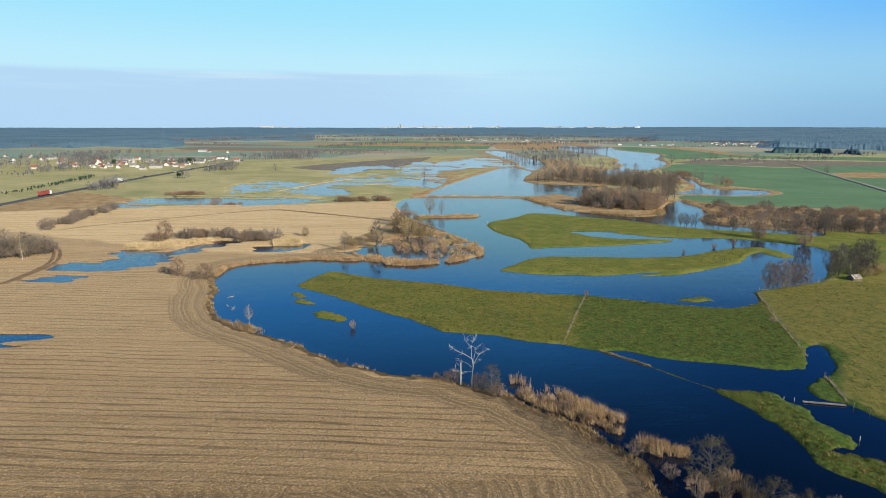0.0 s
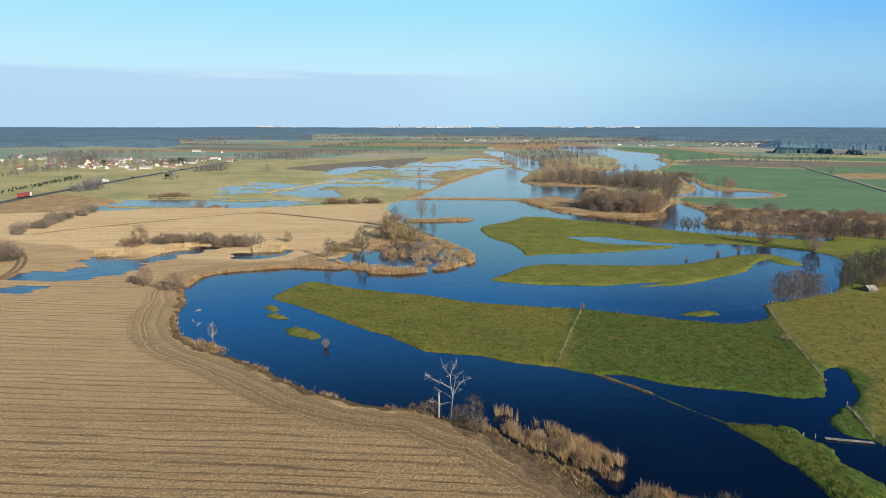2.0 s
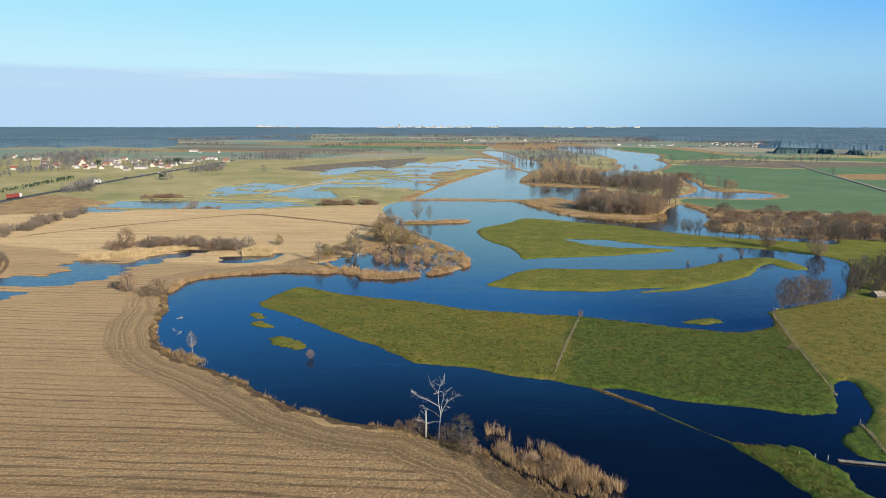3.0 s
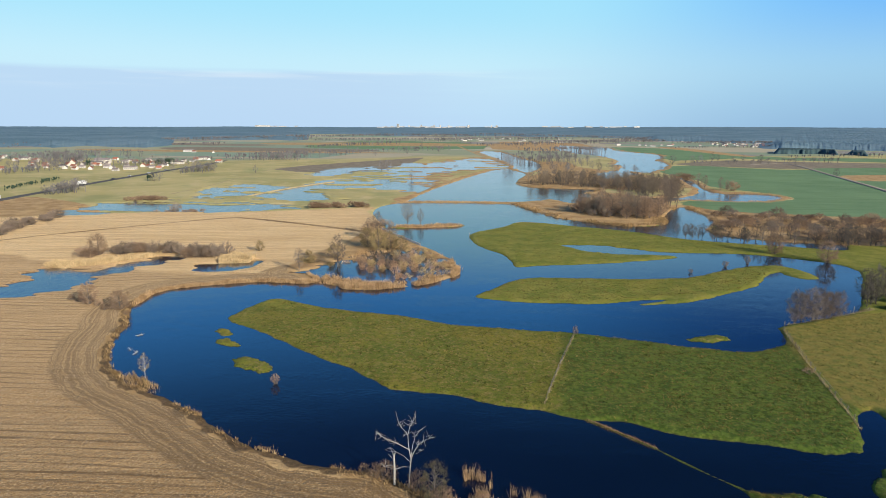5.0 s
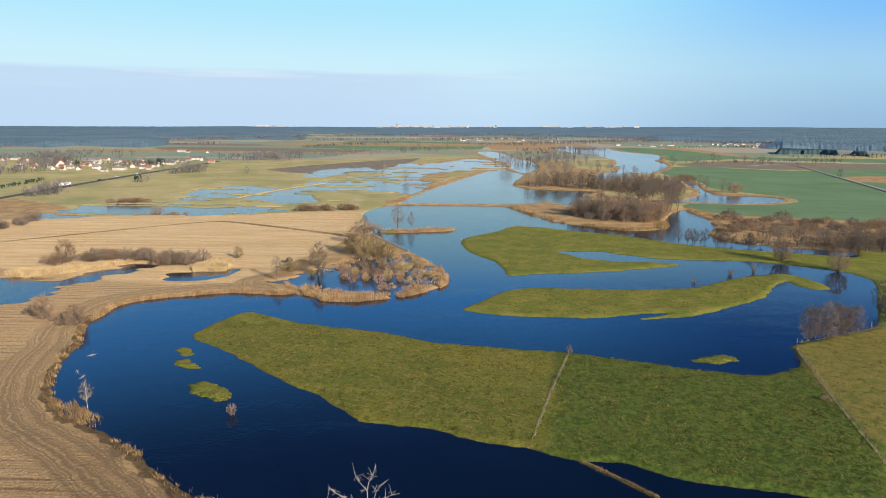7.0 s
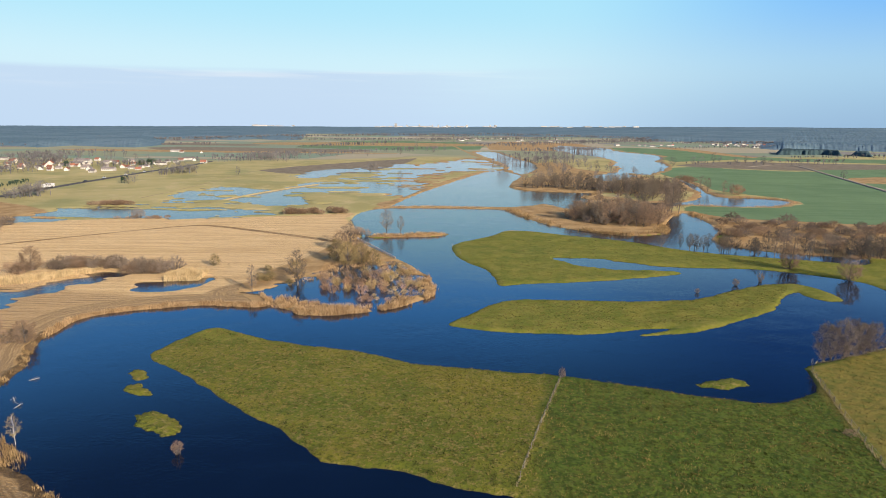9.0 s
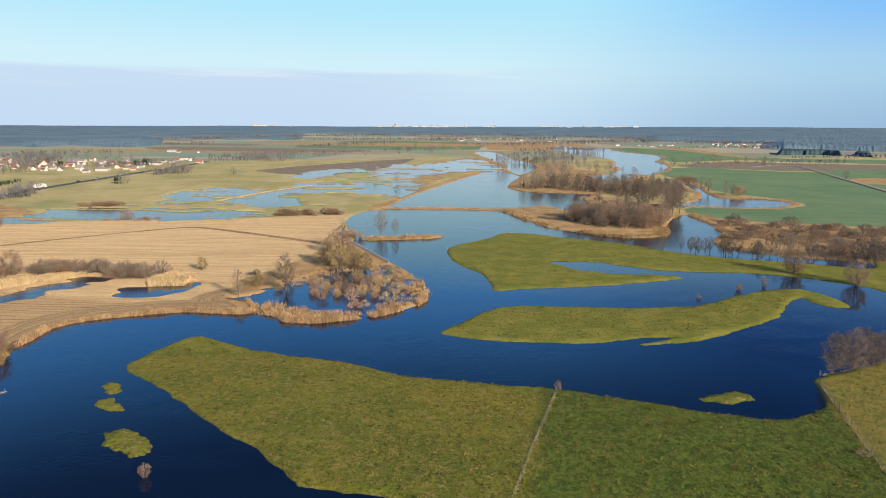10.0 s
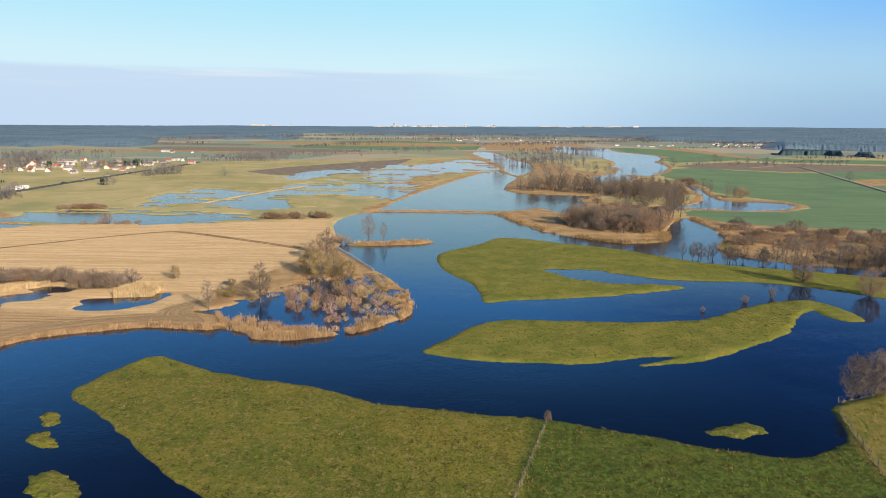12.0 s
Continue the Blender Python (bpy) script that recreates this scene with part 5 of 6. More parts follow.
for n, (x, y) in enumerate(along([(121, 344), (135, 337), (153, 331), (175, 331), (188, 325), (203, 323), (240, 314), (290, 304), (340, 296)], 88, 113, 3.0)):
    plant(("dark", "dark", "tall")[n % 3], x, y, 7.5 + 1.5 * ((n * 5) % 5) + (2.5 if x > 165 else 0), "bare alder in a row along the drowned creek", "creek trees", wide=1.05)
for n, (x, y) in enumerate(scatter([(160, 352), (175, 392), (186, 432), (222, 418), (255, 410), (330, 385), (400, 350), (300, 322), (215, 330), (172, 340)], 130, 114, 3.9)):
    plant(("thicket", "rusty")[n % 2], x, y, 2.9 + 0.7 * (n % 5), "purple-brown willow bush in the carr", "willow carr", wide=1.25)

# ---- copses along the river ----
front = scatter([(92, 424), (102, 408), (118, 399), (136, 397), (146, 408), (150, 424), (140, 440), (116, 446), (98, 440)], 60, 121, 3.7)
for n, (x, y) in enumerate(front):
    kind = ("broad", "tall", "brown", "thicket", "broad", "brown")[n % 6]
    h = (9.5 + 1.5 * (n % 4)) if kind in ("broad", "tall", "brown") else 4.5 + n % 3
    plant(kind, x, y, h, "brown leafless willow of the riverside copse" if h > 10 else "brown willow thicket of the copse", "front copse", wide=1.1)
for x, y, h in ((165, 459, 20), (168, 455, 23), (173, 456, 21), (174, 474, 22), (181, 480, 19), (163, 449, 15), (170, 464, 19)):
    plant("tall", x, y, h, "tall bare alder at the creek mouth", "creek mouth alders", wide=1.15)
for n, (x, y) in enumerate(scatter([(88, 604), (120, 588), (152, 576), (170, 548), (190, 538), (215, 570), (222, 612), (165, 616), (110, 622)], 110, 123, 4.0)):
    plant(("tall", "dark", "broad")[n % 3], x, y, 10 + 1.4 * (n % 4), "bare alder of the river wood", "river wood")
for n, (x, y) in enumerate(scatter([(112, 720), (160, 705), (230, 720), (250, 800), (235, 900), (225, 1000), (190, 1060), (150, 980), (140, 850), (120, 790)], 46, 124, 11)):
    plant("distant", x, y, 8 + 1.5 * (n % 4), "bare tree of the far river wood", "far river wood")
for n, (x, y) in enumerate(scatter([(118, 480), (160, 470), (205, 520), (200, 555), (150, 548), (125, 525)], 15, 125, 7)):
    plant(("tall", "rusty", "broad")[n % 3], x, y, (16, 5, 14)[n % 3], "bare tree on the drowned wood edge", "river wood")
for n, (x, y) in enumerate(scatter([(118, 650), (200, 640), (250, 660), (240, 700), (150, 700)], 14, 126, 9)):
    plant(("tall", "broad")[n % 2], x, y, 8 + n % 4, "bare tree behind the river wood", "river wood")
for x, y, h, k in ((259, 671, 8, 1.6), (265, 672, 7, 1.6), (241, 586, 15, 1), (246, 584, 13, 1), (236, 588, 12, 1), (251, 564, 13, 1), (256, 562, 11, 1), (262, 565, 9, 1)):
    plant("tall" if h > 10 else "rusty", x, y, h, "bare tree beside the oxbow", "oxbow trees", wide=k)
for x, y, h in ((93, 845, 17), (99, 850, 18), (104, 856, 16)):
    plant("distant", x, y, h, "lone bare willow on the dyke", "dyke willows")

# ---- west pastures ----
for x, y, h in ((-192, 700, 10), (-254, 598, 12), (-251, 602, 11), (-209, 920, 15), (-203, 925, 15), (-197, 918, 13), (-215, 922, 13), (-221, 930, 12)):
    plant("distant", x, y, h, "bare field tree on the pasture", "pasture trees", wide=0.9)
for n, (x, y) in enumerate(along([(-288, 705), (-268, 708), (-250, 728)], 12, 131, 4)):
    plant("distant", x, y, 10 + n % 3, "bare tree beside the road", "roadside trees")
for n, (x, y) in enumerate(along([(-284, 478), (-279, 500), (-282, 525)], 11, 132, 3)):
    plant("distant", x, y, 8 + n % 4, "bare alder beside the country road", "roadside trees")
for n, (x, y) in enumerate(along([(-208, 459), (-196, 463), (-185, 466)], 16, 133, 2.0)):
    plant("rusty", x, y, 3.6, "russet bush on an islet in the flood", "islet bushes", wide=1.2)
plant("thicket", -153, 409, 6.0, "round grey bush between field and flood")
for n, (x, y) in enumerate(along([(-175, 407), (-150, 408), (-135, 411)], 8, 134, 1.5)):
    plant("rusty", x, y, 2.2, "low russet scrub between field and flood", "shore scrub", wide=1.3)
for n, (x, y) in enumerate(along([(-78, 430), (-60, 434), (-41, 438)], 18, 135, 1.6)):
    plant("rusty", x, y, 3.6 + 0.5 * (n % 3), "brown scrub at the field's far edge", "field scrub", wide=1.1)
for n, (x, y) in enumerate(((-179, 1068), (-161, 1072), (-153, 1074), (-148, 1186), (-104, 1085), (-54, 1150), (3, 1225), (24, 1322), (115, 1521), (190, 1544), (239, 1560), (-40, 1472),
                            (458, 985), (482, 1002), (485, 955), (492, 945), (529, 940), (441, 1020), (451, 1022), (380, 948), (383, 926), (457, 731), (327, 927), (335, 905), (-20, 640), (-60, 745), (-52, 740))):
    plant("distant", x, y, 11 + 2 * (n % 3), "bare hedge tree among far fields", "far hedge trees")

# ---- fences, footbridge, shed ----


def fence(points, spacing, height, label, group="", wires=2):
    c = smooth(points, 8, False)
    seg = np.r_[0, np.cumsum(np.linalg.norm(np.diff(c, axis=0), axis=1))]
    t = np.arange(0, seg[-1], spacing)
    q = np.c_[np.interp(t, seg, c[:, 0]), np.interp(t, seg, c[:, 1])]
    s = shore_distance(q)
    z = np.maximum(ground_height(q, s), -0.1)
    root = new("fence")
    root.location = (q[0, 0], q[0, 1], z[0])
    shared = None
    g = np.random.default_rng(len(q))
    for (x, y), zz in zip(q, z):
        if shared is None:
            bm = bmesh.new()
            bmesh.ops.create_cone(bm, cap_ends=True, segments=7, radius1=0.085, radius2=0.075, depth=height + 0.6, matrix=Matrix.Translation((0, 0, height / 2 - 0.3)))
            ob = part("post", bm, POST, root)
            shared = ob.data
        else:
            ob = new("post", shared)
            ob.parent = root
        ob.location = (x - q[0, 0], y - q[0, 1], zz - z[0])
        ob.rotation_euler = (g.normal(0, 0.05), g.normal(0, 0.05), g.uniform(0, 6))
    for k in range(wires):
        h = height * (0.92 - 0.4 * k)
        p = np.c_[q - q[0], z - z[0] + h]
        w = [(*p[i], *p[i + 1], 0.012, 0.012) for i in range(len(p) - 1)]
        adopt(stick_mesh("wire", w, WIRE, 3), root)
    return tagged(root, label, "fence", group)


FENCE_MID = [(46.5, 191.5), (39, 171), (31.8, 150)]
FENCE_EAST = [(105.5, 197), (96.5, 168), (89.5, 141.5)]
FENCE_SOUTH = [(86.2, 129), (82.5, 115.5), (85, 108), (90, 98)]
fence(FENCE_MID, 3.2, 1.2, "old post and wire fence across the meadow", "pasture fences")
fence(FENCE_EAST, 3.4, 1.2, "old post and wire fence on a pale grass ridge", "pasture fences")
fence(FENCE_SOUTH, 3.2, 1.2, "old post and wire fence running into the flood", "pasture fences")
fence([(109, 203), (122, 208), (134, 213.5), (144, 217)], 4.0, 1.1, "post fence along the shore", "pasture fences")
for n, (line, count, reach) in enumerate(((FENCE_MID, 700, 0.14), (FENCE_EAST, 1300, 0.16), (FENCE_SOUTH[:2], 500, 0.18), ([(109, 203), (122, 208), (134, 213.5), (144, 217)], 2200, 0.5))):
    q, z = standing(along(line, count, 140 + n, reach), -0.6, 60)
    blades("rank_grass", q, z, 0.30, 0.05, PALE, "strip of pale rank grass along a fence", "grass", 145 + n, 0.45)
q, z = standing(along(SPIT_DYKE[:3], 500, 150, 0.25), -0.6, 3)
blades("rank_grass", q, z, 0.3, 0.05, SEDGE, "tan grass on the narrow drowned dyke", "grass", 151, 0.4)


def lone_posts():
    first = None
    for x, y, h in ((67.9, 117.3, 0.8), (70.3, 116.7, 0.7), (72.1, 116.1, 0.8), (135.8, 213.8, 2.2), (24.6, 335.5, 2.2), (27.8, 319.5, 2.0), (74.9, 100.2, 0.9)):
        bm = bmesh.new()
        bmesh.ops.create_cone(bm, cap_ends=True, segments=8, radius1=0.08, radius2=0.07, depth=h + 1.2, matrix=Matrix.Translation((0, 0, h / 2 - 0.6)))
        me = bpy.data.meshes.new("post")
        bm.to_mesh(me), bm.free()
        me.materials.append(PLANK)
        ob = new("wooden_post", me)
        ob.location = (x, y, 0.1)
        tagged(ob, "pale wooden post standing at the water's edge", "post", "marker posts")


lone_posts()


def footbridge(a, b):
    a, b = Vector((*a, 0)), Vector((*b, 0))
    d = b - a
    root = new("footbridge")
    root.matrix_basis = Matrix.Translation(a) @ Matrix.Rotation(math.atan2(d.y, d.x), 4, "Z")
    n = d.length
    for side in (-0.45, 0.45):
        part("beam", boxed(((n / 2, side * 0.6, 0.16), (n, 0.10, 0.12)), bevel=0.01), POST, root)
        for i in range(5):
            part("post", boxed(((0.2 + i * (n - 0.4) / 4, side * 0.7, 0.0), (0.07, 0.07, 0.7))), POST, root)
    me = None
    for i in range(int(n / 0.25)):
        if me is None:
            ob = part("plank", boxed(((0, 0, 0.25), (0.21, 0.6, 0.05)), bevel=0.006), PLANK, root)
            me = ob.data
        else:
            ob = new("plank", me)
            ob.parent = root
        ob.location = (0.14 + i * 0.25, 0, 0)
    return tagged(root, "low grey plank footbridge over the flooded ditch", "bridge")


footbridge((73.6, 115.7), (81.5, 114.2))


def white_barrier(a, b):
    a, b = Vector((*a, 0)), Vector((*b, 0))
    d = b - a
    root = new("timber_barrier")
    root.matrix_basis = Matrix.Translation(a + Vector((0, 0, 0.3))) @ Matrix.Rotation(math.atan2(d.y, d.x), 4, "Z")
    n = d.length
    shared = None
    for i in range(int(n / 3) + 1):
        if shared is None:
            ob = part("post", boxed(((0, 0, 0.2), (0.18, 0.18, 2.0))), PLANK, root)
            shared = ob.data
        else:
            ob = new("post", shared)
            ob.parent = root
        ob.location = (i * 3.0, 0, 0)
    for h in (0.35, 0.8):
        part("rail", boxed(((n / 2, 0.0, h + 0.1), (n, 0.22, 0.40)), bevel=0.02), WHITE, root, "long white-painted rail")
    return tagged(root, "long pale timber barrier along the headland's shore", "barrier")


white_barrier((-20.5, 352.5), (1, 309.5))


def shed(x, y, turn):
    root = new("shed")
    root.matrix_basis = pose(x, y, 0.32, 0, 0, turn)
    w, d, h, ridge = 3.8, 3.0, 1.1, 2.1
    bm = boxed(((0, 0, h / 2 - 0.1), (w, d, h + 0.2)))
    for sx in (-1, 1):
        vs = [bm.verts.new((sx * w / 2, sy * d / 2, h)) for sy in (-1, 1)] + [bm.verts.new((sx * w / 2, 0, ridge - 0.05))]
        bm.faces.new(vs)
    part("wall", bm, POST, root, "dark weathered board wall")
    part("door", boxed(((-0.8, -d / 2 - 0.04, 0.7), (1.0, 0.06, 1.5)), bevel=0.01), BARK, root)
    slope = math.atan2(ridge - h, d / 2)
    length = math.hypot(ridge - h, d / 2) + 0.35
    shared = None
    for side in (-1, 1):
        for i in range(9):
            if shared is None:
                ob = part("roof_board", boxed(((0, -length / 2, 0), (0.38, length, 0.05)), bevel=0.008), PLANK, root, "pale weathered roof board")
                shared = ob.data
            else:
                ob = new("roof_board", shared)
                ob.parent = root
            ob.location = (-w / 2 + 0.22 + i * 0.42, 0, ridge + 0.04)
            ob.rotation_euler = (slope, 0, 0) if side < 0 else (slope, 0, math.pi)
            if side > 0:
                ob.location.x = -ob.location.x
    return tagged(root, "small weathered shed with a pale boarded roof", "shed")


shed(150.5, 216.5, 12)

for n, (x, y, a) in enumerate(((-67.9, 188.6, 0.4), (-62.8, 176.2, 1.2), (-65.6, 178.9, 2.2), (-43, 247, 0.2), (-37.5, 249, 0.4))):
    g = np.random.default_rng(n)
    st = [(-1.2, 0, -0.1, 0.8, 0.2, 0.15, 0.07, 0.04)] + [(*(g.uniform(-0.8, 0.6), 0.1, 0.05), *g.normal(0, 0.8, 2), g.uniform(0.2, 0.7), 0.03, 0.01) for _ in range(6)]
    ob = stick_mesh("driftwood", st, DEAD, 5)
    ob.matrix_basis = pose(x, y, 0.05, 0, 0, math.degrees(a))
    tagged(ob, "bleached branch afloat in the shallows", "driftwood", "driftwood")

# ---- rough grass on the meadows ----
for n, (outline, count, seed) in enumerate((
    ([(-50, 205), (-41, 222), (0, 206), (60, 189), (98, 184), (104, 195), (90, 142), (82, 133), (45, 144), (20, 151), (0, 156), (-25, 180)], 17000, 161),
    ([(107, 198), (142, 214), (165, 210), (150, 150), (100, 95), (86, 106), (84, 116), (97, 140), (98, 150), (91, 145)], 5200, 162),
    ([(21, 229), (36, 249), (60, 254), (104, 257), (135, 276), (145, 277), (134, 261), (113, 239), (74, 225), (48, 222)], 4200, 163),
    ([(58, 121), (62, 110), (63, 98), (66, 82), (80, 80), (78, 93), (70, 97), (70, 113), (66, 124)], 2600, 164),
    ([(26, 330), (45, 366), (100, 358), (190, 312), (130, 303), (66, 318), (106, 290), (40, 273)], 3600, 165),
)):
    q, z = standing(scatter(outline, count, seed), 0.3, 60)
    blades("meadow_tussocks", q, z - 0.02, 0.26, 0.09, TUSSOCK, "scattered rusty winter tussocks in the meadow grass", "grass", seed, 0.7, 3, True)

for n, (line, count, reach, tall) in enumerate(((COPSE_BANK[4:12], 3000, 2.2, 1.6), (COPSE_BANK[15:23], 2600, 2.4, 1.6), (COPSE_BANK[12:16], 1200, 2.4, 1.5), (CROSS_DYKE, 900, 1.0, 1.0), (COPSE_BANK[2:12], 5200, 4.5, 1.5), (COPSE_POOL, 1500, 2.5, 1.4), (UPPER_LAKE[9:16], 2200, 3.0, 1.5), (OXBOW[2:10], 2200, 2.5, 1.4))):
    q = along(line, count, 240 + n, reach)
    q, z = standing(q[patchy(q * 1.4 + 3) > -0.12], -1.5, 7)
    blades("reed_fringe", q, z, tall, 0.11, REED if n % 2 else SEDGE, "ragged tan reeds along the copse shore", "reeds", 250 + n, 0.25, 1, True)

# ---- road, vehicles ----
ROAD_LINE = [(-288, 330), (-291, 400), (-295, 500), (-297, 590), (-297, 672), (-296, 743), (-292, 818), (-296, 905)]


def strip(points, half, height):
    c = smooth(points, 6, False)
    d = np.gradient(c, axis=0)
    d /= np.linalg.norm(d, axis=1, keepdims=True)
    nrm = np.c_[-d[:, 1], d[:, 0]]
    rows = [(-half - 0.9, 0.0), (-half, height), (half, height), (half + 0.9, 0.0)]
    verts = np.concatenate([np.c_[c + nrm * o, np.full(len(c), h)] for o, h in rows])
    n, faces = len(c), []
    for k in range(3):
        i = np.arange(n - 1)
        faces.append(np.stack([k * n + i, k * n + i + 1, (k + 1) * n + i + 1, (k + 1) * n + i], -1))
    return verts, np.concatenate(faces)[:, ::-1]


tagged(mesh_object("road", *strip(ROAD_LINE, 2.6, 1.1), ASPHALT), "dark asphalt country road on a low bank", "road", kind="structure")
tagged(mesh_object("farm_track", *strip([(442.9, 918.6), (511.7, 969.7), (528.4, 943.5), (469.3, 766.4), (422.8, 631.2), (389, 536), (361.8, 454.9)], 2.4, 1.05), plain("gravel_track", (0.26, 0.22, 0.17), (0.36, 0.31, 0.25), 0.3, 0.95, 0.1, 0.0)),
       "pale gravel farm track between crops", "track", kind="structure")
TRACK_MAT = plain("rutted_soil", (0.20, 0.132, 0.072), (0.30, 0.20, 0.112), 0.2, 0.95, 0.1, 0.0)
for line, half in (([(-150, 199.8), (-150.3, 211.5), (-152.5, 229.2), (-158.6, 244.3), (-170.4, 261.3), (-196.3, 287.3)], 1.0),
                   ([(-194.5, 306.5), (-189, 317), (-169, 337.4), (-133.2, 370.4), (-111, 386), (-94, 382), (-63.5, 366), (-38.7, 351.4), (-29.5, 345)], 0.8)):
    for side in (-1, 1):
        lane = [(x + side * half * 0.75, y + side * half) for x, y in line]
        tagged(mesh_object("field_track", *strip(lane, half * 0.55, 0.56), TRACK_MAT), "dark rutted track across the stubble", "track", kind="structure")
PATH_MAT = plain("pale_path", (0.36, 0.29, 0.16), (0.46, 0.37, 0.21), 0.1, 0.95, 0.1, 0.0)
for line in ([(-196, 500), (-191, 571), (-191, 703), (-186, 779), (-170, 900)], [(-139, 479), (-129, 522), (-111, 576), (-92, 614)]):
    tagged(mesh_object("field_path", *strip(line, 0.4, 0.7), PATH_MAT), "pale dry grass path on a low dyke", "track", kind="structure")

PAINTS = [plain("lorry_white", (0.7, 0.7, 0.7), (0.8, 0.8, 0.8), 1, 0.35, 0.5, 0), plain("lorry_red", (0.26, 0.05, 0.04), (0.32, 0.07, 0.055), 1, 0.35, 0.5, 0),
          plain("car_dark", (0.03, 0.035, 0.05), (0.05, 0.055, 0.07), 1, 0.3, 0.5, 0), plain("car_silver", (0.45, 0.46, 0.48), (0.55, 0.56, 0.58), 1, 0.3, 0.5, 0)]
TYRE = plain("tyre_rubber", (0.02, 0.02, 0.02), (0.035, 0.035, 0.035), 3, 0.9, 0.2, 0)


def wheels(root, places, r):
    shared = None
    for x, y in places:
        if shared is None:
            bm = bmesh.new()
            bmesh.ops.create_cone(bm, cap_ends=True, segments=12, radius1=r, radius2=r, depth=0.28, matrix=Matrix.Rotation(math.pi / 2, 4, "Y"))
            ob = part("wheel", bm, TYRE, root)
            shared = ob.data
        else:
            ob = new("wheel", shared)
            ob.parent = root
        ob.location = (x, y, r)


def lorry(x, y, turn, paint, label):
    root = new("lorry")
    root.matrix_basis = pose(x, y, 1.1, 0, 0, turn)
    part("trailer", boxed(((0, -1.5, 2.35), (2.5, 10.5, 2.7)), bevel=0.06), paint, root)
    part("chassis", boxed(((0, 0, 0.85), (1.2, 14.0, 0.3))), TYRE, root)
    part("cab", boxed(((0, 5.4, 1.9), (2.4, 2.2, 2.6)), bevel=0.2), PAINTS[0], root)
    part("windscreen", boxed(((0, 6.5, 2.3), (2.1, 0.06, 0.9))), GLASS, root)
    wheels(root, [(sx, yy) for sx in (-1.1, 1.1) for yy in (5.2, 2.6, -4.2, -5.5)], 0.5)
    return tagged(root, label, "lorry", "road traffic")


def car(x, y, turn, paint, label):
    root = new("car")
    root.matrix_basis = pose(x, y, 1.1, 0, 0, turn)
    part("body", boxed(((0, 0, 0.65), (1.75, 4.3, 0.7)), bevel=0.15), paint, root)
    bm = bmesh.new()
    vs = box(bm, (0, -0.2, 1.25), (1.5, 2.4, 0.55))
    for v in vs:
        if v.co.z > 1.3:
            v.co.x *= 0.82
            v.co.y = -0.2 + (v.co.y + 0.2) * 0.65
    part("cabin", bm, GLASS, root)
    part("roof", boxed(((0, -0.2, 1.54), (1.2, 1.5, 0.05))), paint, root)
    wheels(root, [(sx, yy) for sx in (-0.8, 0.8) for yy in (1.35, -1.35)], 0.32)
    return tagged(root, label, "car", "road traffic")


lorry(-295, 553, 1, PAINTS[0], "white articulated lorry on the country road")
lorry(-293, 447, 2, PAINTS[1], "red articulated lorry on the country road")
for x, y, p, label in ((-296, 606, 2, "dark car on the country road"), (-298, 640, 3, "silver car on the country road"), (-296, 676, 0, "white car on the country road"),
                       (-297, 717, 3, "silver car on the country road"), (-294, 765, 0, "white car on the country road")):
    car(x, y, 0, PAINTS[p], label)

# ---- villages and the town on the horizon ----


def house(roof, size, label, windows=3):
    w, d, h, r = size
    root = new("house")
    bm = boxed(((0, 0, h / 2 - 0.5), (w, d, h + 1.0)))
    for sx in (-1, 1):
        bm.faces.new([bm.verts.new((sx * w / 2, -d / 2, h)), bm.verts.new((sx * w / 2, d / 2, h)), bm.verts.new((sx * w / 2, 0, h + r))])
    part("wall", bm, WALL_W, root)
    slope, run = math.atan2(r, d / 2), math.hypot(r, d / 2) + 0.5
    bm = bmesh.new()
    for s in (-1, 1):
        m = Matrix.Translation((0, s * (d / 4 + 0.1), h + r / 2 + 0.05)) @ Matrix.Rotation(-s * slope, 4, "X") @ Matrix.Diagonal((w + 0.8, run, 0.2, 1))
        bmesh.ops.create_cube(bm, size=1.0, matrix=m)
    part("roof", bm, roof, root)
    part("chimney", boxed(((w * 0.2, d * 0.12, h + r), (0.6, 0.6, 1.6))), ROOF_R, root)
    for i in range(windows):
        for s in (-1, 1):
            part("window", boxed(((-w / 2 + w * (i + 0.7) / (windows + 0.4), s * (d / 2 + 0.02), h * 0.55), (1.1, 0.08, 1.3))), GLASS, root)
    part("door", boxed(((w / 2 - 0.9, -d / 2 - 0.02, 0.9), (1.0, 0.08, 2.0))), BARK, root)
    return tagged(root, label, "house", "village houses")


HOMES = [(-455, 810, 0), (-494, 876, 0), (-475, 857, 1), (-407, 748, 1), (-386, 728, 0), (-416, 788, 0), (-435, 843, 2), (-426, 815, 2), (-349, 711, 1), (-447, 898, 0), (-344, 734, 2),
         (-349, 774, 0), (-392, 841, 0), (-332, 760, 1), (-318, 747, 0), (-330, 778, 1), (-355, 848, 1), (-331, 832, 2), (-345, 882, 1), (-338, 907, 0), (-337, 932, 2), (-325, 918, 1), (-292, 868, 0),
         (-449, 1150, 2), (-432, 1134, 0), (-394, 1124, 1), (-402, 725, 0), (-437, 759, 1), (-460, 742, 0)]
HOMES_W = [(-665, 934, 0), (-640, 951, 1), (-615, 910, 0), (-562, 861, 0), (-568, 888, 2), (-522, 840, 0), (-563, 799, 1), (-473, 708, 0), (-540, 870, 0), (-590, 840, 1), (-500, 800, 0)]
HOMES_E = [(550, 1732, 2), (567, 1738, 1), (575, 1700, 2), (634, 1801, 1), (645, 1770, 2), (670, 1813, 0), (496, 1754, 2), (833, 2175, 1), (803, 2051, 2), (742, 1795, 1)]


